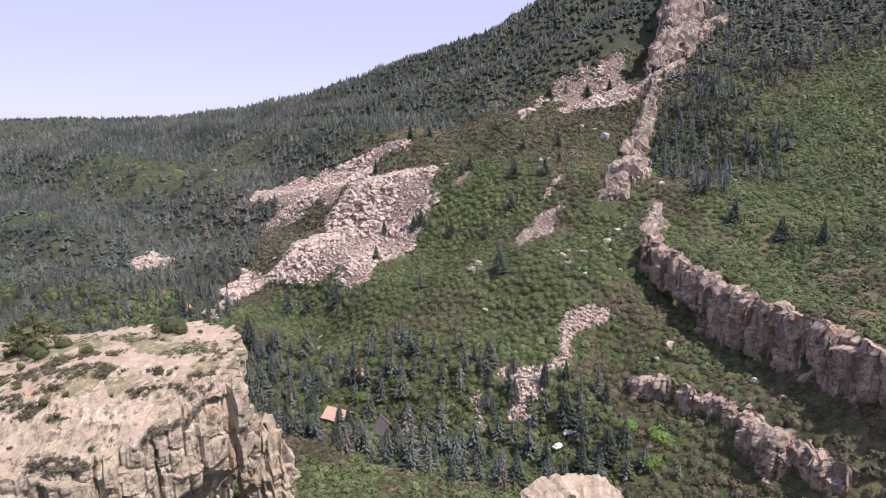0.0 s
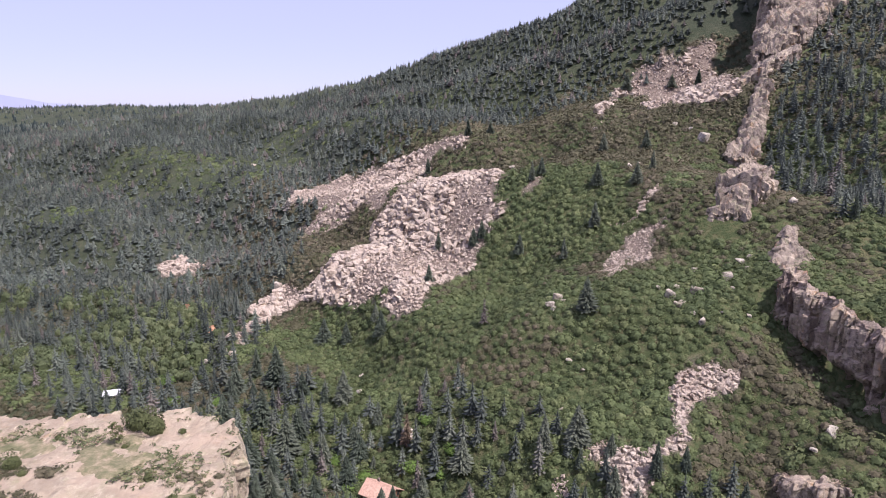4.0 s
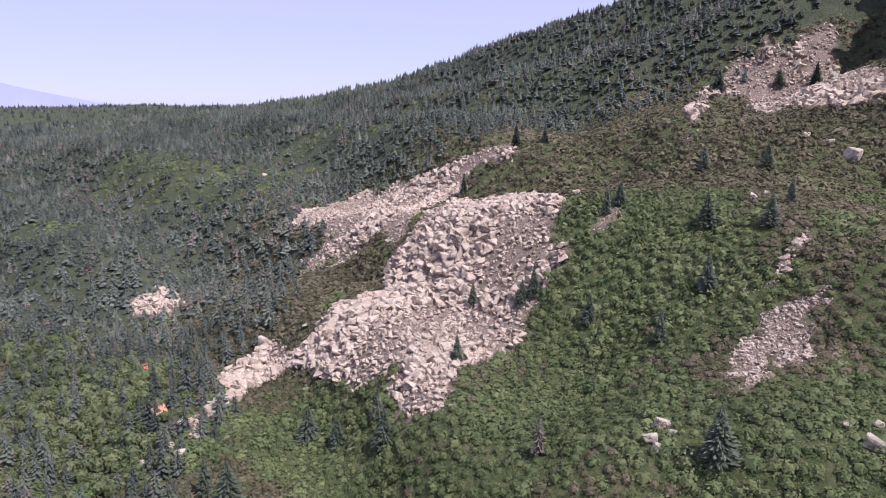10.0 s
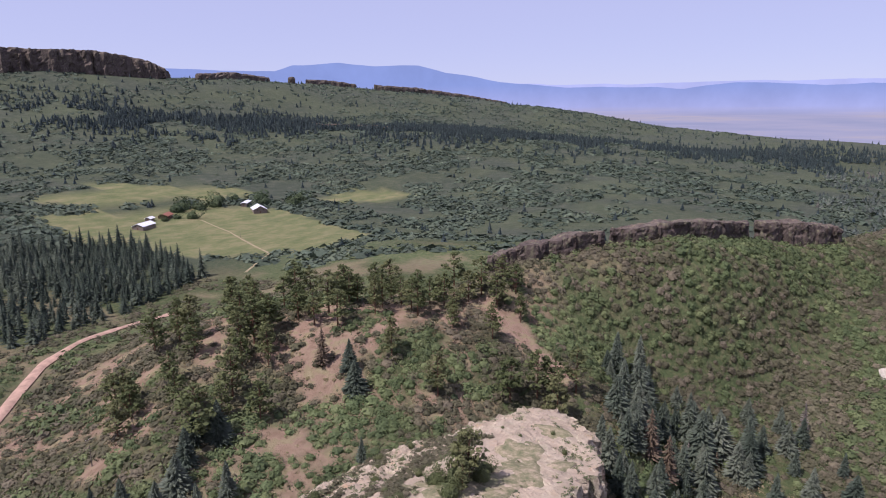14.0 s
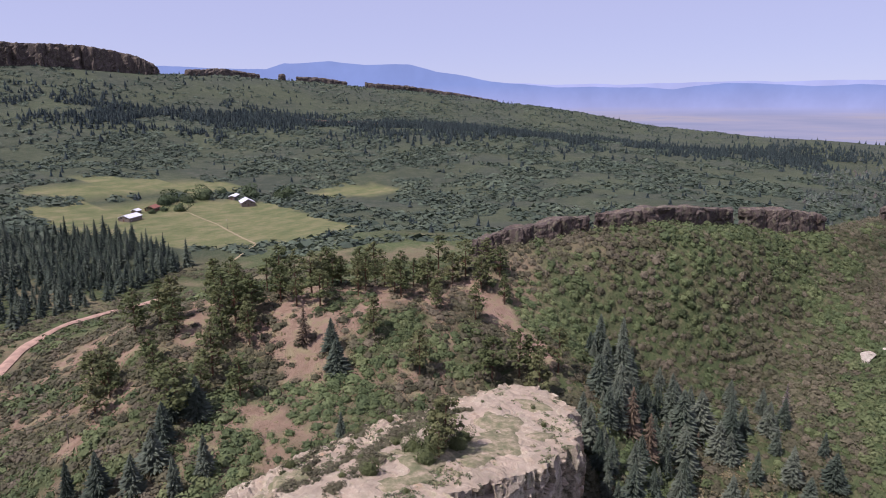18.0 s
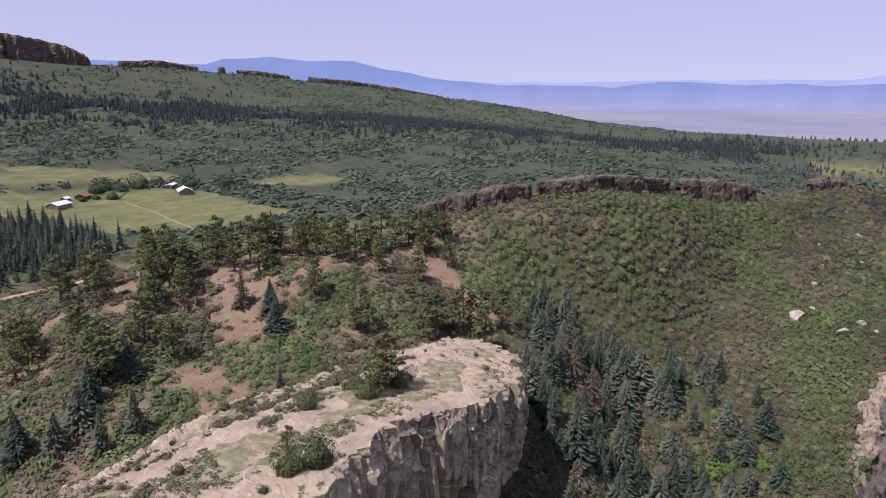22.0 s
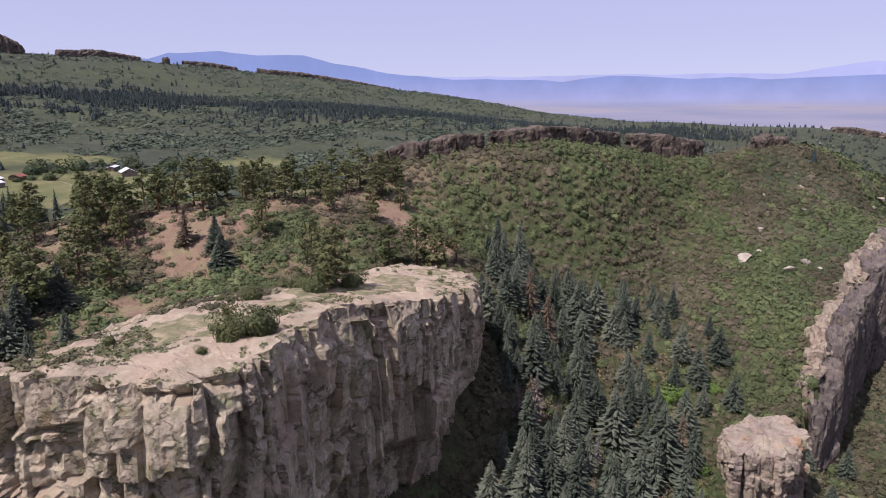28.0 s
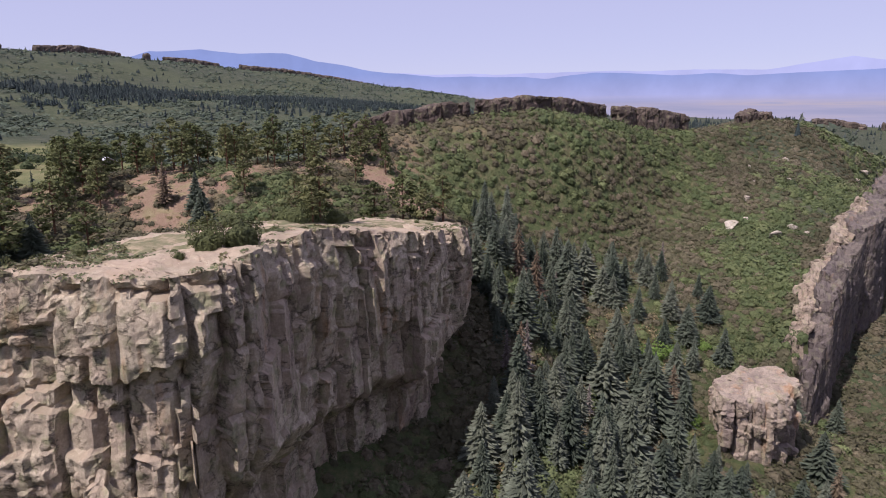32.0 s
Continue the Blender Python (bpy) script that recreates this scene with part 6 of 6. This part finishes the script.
def block(name, x0, x1, y0, y1, z0, z1, mat):
    return prism(name, [(y0, z0), (y1, z0), (y1, z1), (y0, z1)], x0, x1, mat)


def gable_house(name, x, y, turn, length, depth, eaves, ridge, wall, roof, label, category="house", windows=2, open_side=False, overhang=0.6, chimney=False):
    """A gabled building: walls, two roof slopes, door, windows."""
    root = tagged(new(name), label, category)
    root.matrix_basis = pose(x, y, float(ground(x, y)) - 0.1, 0, 0, turn)
    h, d = length / 2, depth / 2
    part("wall", prism("wall", [(-d, -1.2), (d, -1.2), (d, eaves), (0, ridge - 0.15), (-d, eaves)], -h, h, wall), root)
    slope = (ridge - eaves) / d
    for side in (-1, 1):
        e = side * (d + overhang)
        ze = eaves - slope * overhang
        part("roof", prism("roof", [(0, ridge), (e, ze), (e, ze + 0.22), (0, ridge + 0.24)], -h - overhang, h + overhang, roof), root)
    part("ridge_cap", prism("ridge_cap", [(-0.25, ridge + 0.17), (0.25, ridge + 0.17), (0, ridge + 0.34)], -h - overhang, h + overhang, roof), root)
    w = part("door", block("door", h, h + 0.08, -0.5, 0.5, 0.0, 2.05, M_LOG), root)
    part("door_handle", block("door_handle", h + 0.08, h + 0.14, 0.3, 0.36, 1.0, 1.1, M_POLE), w)
    for i in range(windows):
        cx = -h + length * (i + 0.5) / windows
        for side in (-1, 1):
            yy = side * d
            lo, hi = (yy, yy + 0.05) if side > 0 else (yy - 0.05, yy)
            win = part("window", block("window", cx - 0.55, cx + 0.55, lo, hi, 0.9, 2.0, M_TRIM), root)
            lo, hi = (yy + 0.05, yy + 0.08) if side > 0 else (yy - 0.08, yy - 0.05)
            for q in (-0.24, 0.24):
                part("pane", block("pane", cx + q - 0.21, cx + q + 0.21, lo, hi, 0.98, 1.92, M_WINDOW), win)
    for q in (-d * 0.45, d * 0.45):
        part("window", block("window", h, h + 0.07, q - 0.5, q + 0.5, eaves * 0.55 + 0.8, eaves * 0.55 + 1.9, M_WINDOW), root)
    if chimney:
        part("chimney", block("chimney", -h * 0.3 - 0.35, -h * 0.3 + 0.35, 0.4, 1.1, eaves, ridge + 1.0, M_SIDING), root)
    return root


gable_house("cabin", -43, 244, -28, 10.5, 8.4, 2.6, 5.4, M_LOG, M_SALMON, "small log cabin with a salmon shingle roof among trees", windows=3, chimney=True)
gable_house("cabin", -23, 229, -62, 8, 7.2, 0.8, 6.6, M_LOG, M_GREYROOF, "steep A-frame cabin with grey roof among spruces", windows=1)
gable_house("shed", -168, 304, 20, 5.5, 4, 2.2, 3.3, M_PALEWALL, M_METAL, "pale shed with a white metal roof in the valley woods", "shed", 1)
gable_house("cabin", -146, 353, 60, 4.0, 3.4, 2.2, 3.8, M_LOG, M_ORANGE, "cabin with an orange metal roof half hidden by spruces", windows=2)
gable_house("cabin", -176, 390, 35, 4.0, 3.4, 2.2, 3.8, M_LOG, M_RED, "cabin with a rust-red roof half hidden by spruces", windows=2)
gable_house("barn", -341, -290, 22, 18, 10, 3.2, 5.2, M_SIDING, M_METAL, "weathered barn with a white metal roof on the meadow", "barn", 3)
gable_house("barn", -466, -284, 55, 18, 13, 3.6, 7.0, M_SIDING, M_METAL, "large barn with a white metal roof beside the thicket", "barn", 3)
gable_house("shed", -480, -318, 35, 21, 6, 3.0, 3.9, M_SIDING, M_METAL, "long low open shed with white metal roof", "shed", 4)
gable_house("ranch_house", -380, -314, 30, 14, 8, 2.7, 4.6, M_LOG, plain("brown_red_roof", (0.25, 0.10, 0.07)), "low ranch house with a brown-red roof", "house", 4)
gable_house("shed", -362, -312, 25, 7, 5, 2.4, 3.6, M_SIDING, M_METAL, "small metal-roofed shed by the ranch house", "shed", 1)


def car(x, y, turn, label):
    root = tagged(new("car"), label, "car")
    root.matrix_basis = pose(x, y, float(ground(x, y)) + 0.05, 0, 0, turn)
    part("body", prism("body", [(-0.9, 0.35), (0.9, 0.35), (0.9, 0.95), (-0.9, 0.95)], -2.2, 2.2, M_CAR), root)
    cab = part("cabin", prism("cabin", [(-0.85, 0.95), (0.85, 0.95), (0.7, 1.55), (-0.7, 1.55)], -1.5, 1.0, M_CAR), root)
    part("windscreen", solid("windscreen", [[(1.01, -0.75, 0.98), (1.01, 0.75, 0.98), (1.01, 0.62, 1.5), (1.01, -0.62, 1.5)]], M_WINDOW), cab)
    for i in (-1.35, 1.35):
        for j in (-0.85, 0.85):
            bm = bmesh.new()
            bmesh.ops.create_cone(bm, cap_ends=True, segments=14, radius1=0.34, radius2=0.34, depth=0.24, matrix=pose(i, j, 0.34, 90))
            me = bpy.data.meshes.new("wheel")
            bm.to_mesh(me)
            bm.free()
            me.materials.append(M_TYRE)
            part("wheel", me, root)
    return root


car(39, 204, 35, "white car parked under the spruces")
car(43, 207, 20, "white car parked beside another in the trees")


def pole(x, y, height, label):
    root = tagged(new("utility_pole"), label, "pole", "poles")
    root.location = (x, y, float(ground(x, y)))
    part("post", trunk_mesh("post", height, 0.16, M_POLE), root)
    part("crossarm", block("crossarm", -0.9, 0.9, -0.07, 0.07, height - 0.9, height - 0.72, M_POLE), root)
    for q in (-0.75, 0.0, 0.75):
        part("insulator", block("insulator", q - 0.05, q + 0.05, -0.05, 0.05, height - 0.72, height - 0.55, M_TRIM), root)


pole(-90, 51, 8.5, "weathered wooden utility pole on the grassy slope")
pole(-365, -199, 9, "wooden utility pole standing in the meadow")


def ribbon(name, line, width, mat, label, lift=0.12):
    """A track laid over the ground."""
    s, p = resample(line, 2.5, closed=False)
    for _ in range(6):
        p[1:-1] = (p[:-2] + 2 * p[1:-1] + p[2:]) / 4
    t = np.gradient(p, axis=0)
    t /= np.hypot(*t.T)[:, None]
    nrm = np.stack([-t[:, 1], t[:, 0]], 1)
    cols = []
    for q in np.linspace(-0.5, 0.5, 7):
        w = p + nrm * (q * width * (1 + 0.25 * vnoise(s / 9, 0 * s, seed=4)))[:, None]
        cols.append(np.stack([w[:, 0], w[:, 1], ground(w[:, 0], w[:, 1]) + lift * (1.5 - 4 * q * q) + 0.04 * vnoise(w[:, 0], w[:, 1], seed=2)], -1))
    g = np.stack(cols, 1)
    return tagged(new(name, mesh_np(name, g.reshape(-1, 3), grid_faces(g.shape[0], g.shape[1]), mat, flat=False)), label, "road", kind="structure")


ribbon("road", [(-80, 6), (-105, -22), (-127, -44), (-145, -54), (-168, -62), (-205, -66)], 4.6, M_ROAD, "reddish dirt road curving past the hill", 0.7)
ribbon("road", [(-385, -300), (-400, -290), (-380, -230), (-355, -180), (-330, -130), (-280, -100)], 1.8, plain("tan_farm_track", (0.27, 0.22, 0.13), 0.95, 0.4), "tan farm track across the meadow", 0.1)


# ---------------------------------------------------------------- far mountains
def backdrop(name, radius, heights, colour_top, colour_low, seed, label, ridge=6.0, bands=False):
    """A far range, too far to shift: heights is a list of (bearing in degrees, rise over the horizon in thousandths of the distance)."""
    az = np.arange(4, 172, 0.25)
    h = np.interp(az, [a for a, _ in heights], [b for _, b in heights]) + ridge * 0.35 * fbm(az / 3.0, 0 * az, seed=seed, octaves=5)
    a = np.radians(az)
    cx, cy = -10.0, 200.0
    rows = []
    for k in (0.0, 0.12, 0.3, 0.5, 0.7, 0.85, 1.0):
        z = 120 + radius * (-0.06 + (h / 1000 + 0.06) * k)
        rows.append(np.stack([cx - np.sin(a) * radius, cy + np.cos(a) * radius, z], -1))
    g = np.stack(rows, 1)
    me = mesh_np(name, g.reshape(-1, 3), grid_faces(g.shape[0], g.shape[1]), None, flat=False)
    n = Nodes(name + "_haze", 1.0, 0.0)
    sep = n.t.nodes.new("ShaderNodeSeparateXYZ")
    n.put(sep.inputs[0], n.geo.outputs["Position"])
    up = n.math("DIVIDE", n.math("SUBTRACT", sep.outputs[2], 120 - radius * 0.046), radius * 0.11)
    # Haze is painted here: the shell glows by itself and pales towards its foot.
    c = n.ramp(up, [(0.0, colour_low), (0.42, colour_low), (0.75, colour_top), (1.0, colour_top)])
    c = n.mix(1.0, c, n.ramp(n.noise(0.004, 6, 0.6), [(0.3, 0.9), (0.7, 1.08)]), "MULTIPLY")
    # The far plain is painted on the shell's foot as glowing hazy bands.
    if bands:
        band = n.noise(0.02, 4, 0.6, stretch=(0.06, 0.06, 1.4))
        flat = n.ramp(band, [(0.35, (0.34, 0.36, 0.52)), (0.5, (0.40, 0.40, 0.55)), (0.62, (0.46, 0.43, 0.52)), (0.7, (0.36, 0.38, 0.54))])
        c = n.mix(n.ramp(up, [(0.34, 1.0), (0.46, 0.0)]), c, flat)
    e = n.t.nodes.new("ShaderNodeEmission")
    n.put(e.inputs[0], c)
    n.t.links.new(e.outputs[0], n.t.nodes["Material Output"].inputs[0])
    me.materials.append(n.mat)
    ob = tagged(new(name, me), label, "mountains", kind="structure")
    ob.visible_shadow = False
    return ob


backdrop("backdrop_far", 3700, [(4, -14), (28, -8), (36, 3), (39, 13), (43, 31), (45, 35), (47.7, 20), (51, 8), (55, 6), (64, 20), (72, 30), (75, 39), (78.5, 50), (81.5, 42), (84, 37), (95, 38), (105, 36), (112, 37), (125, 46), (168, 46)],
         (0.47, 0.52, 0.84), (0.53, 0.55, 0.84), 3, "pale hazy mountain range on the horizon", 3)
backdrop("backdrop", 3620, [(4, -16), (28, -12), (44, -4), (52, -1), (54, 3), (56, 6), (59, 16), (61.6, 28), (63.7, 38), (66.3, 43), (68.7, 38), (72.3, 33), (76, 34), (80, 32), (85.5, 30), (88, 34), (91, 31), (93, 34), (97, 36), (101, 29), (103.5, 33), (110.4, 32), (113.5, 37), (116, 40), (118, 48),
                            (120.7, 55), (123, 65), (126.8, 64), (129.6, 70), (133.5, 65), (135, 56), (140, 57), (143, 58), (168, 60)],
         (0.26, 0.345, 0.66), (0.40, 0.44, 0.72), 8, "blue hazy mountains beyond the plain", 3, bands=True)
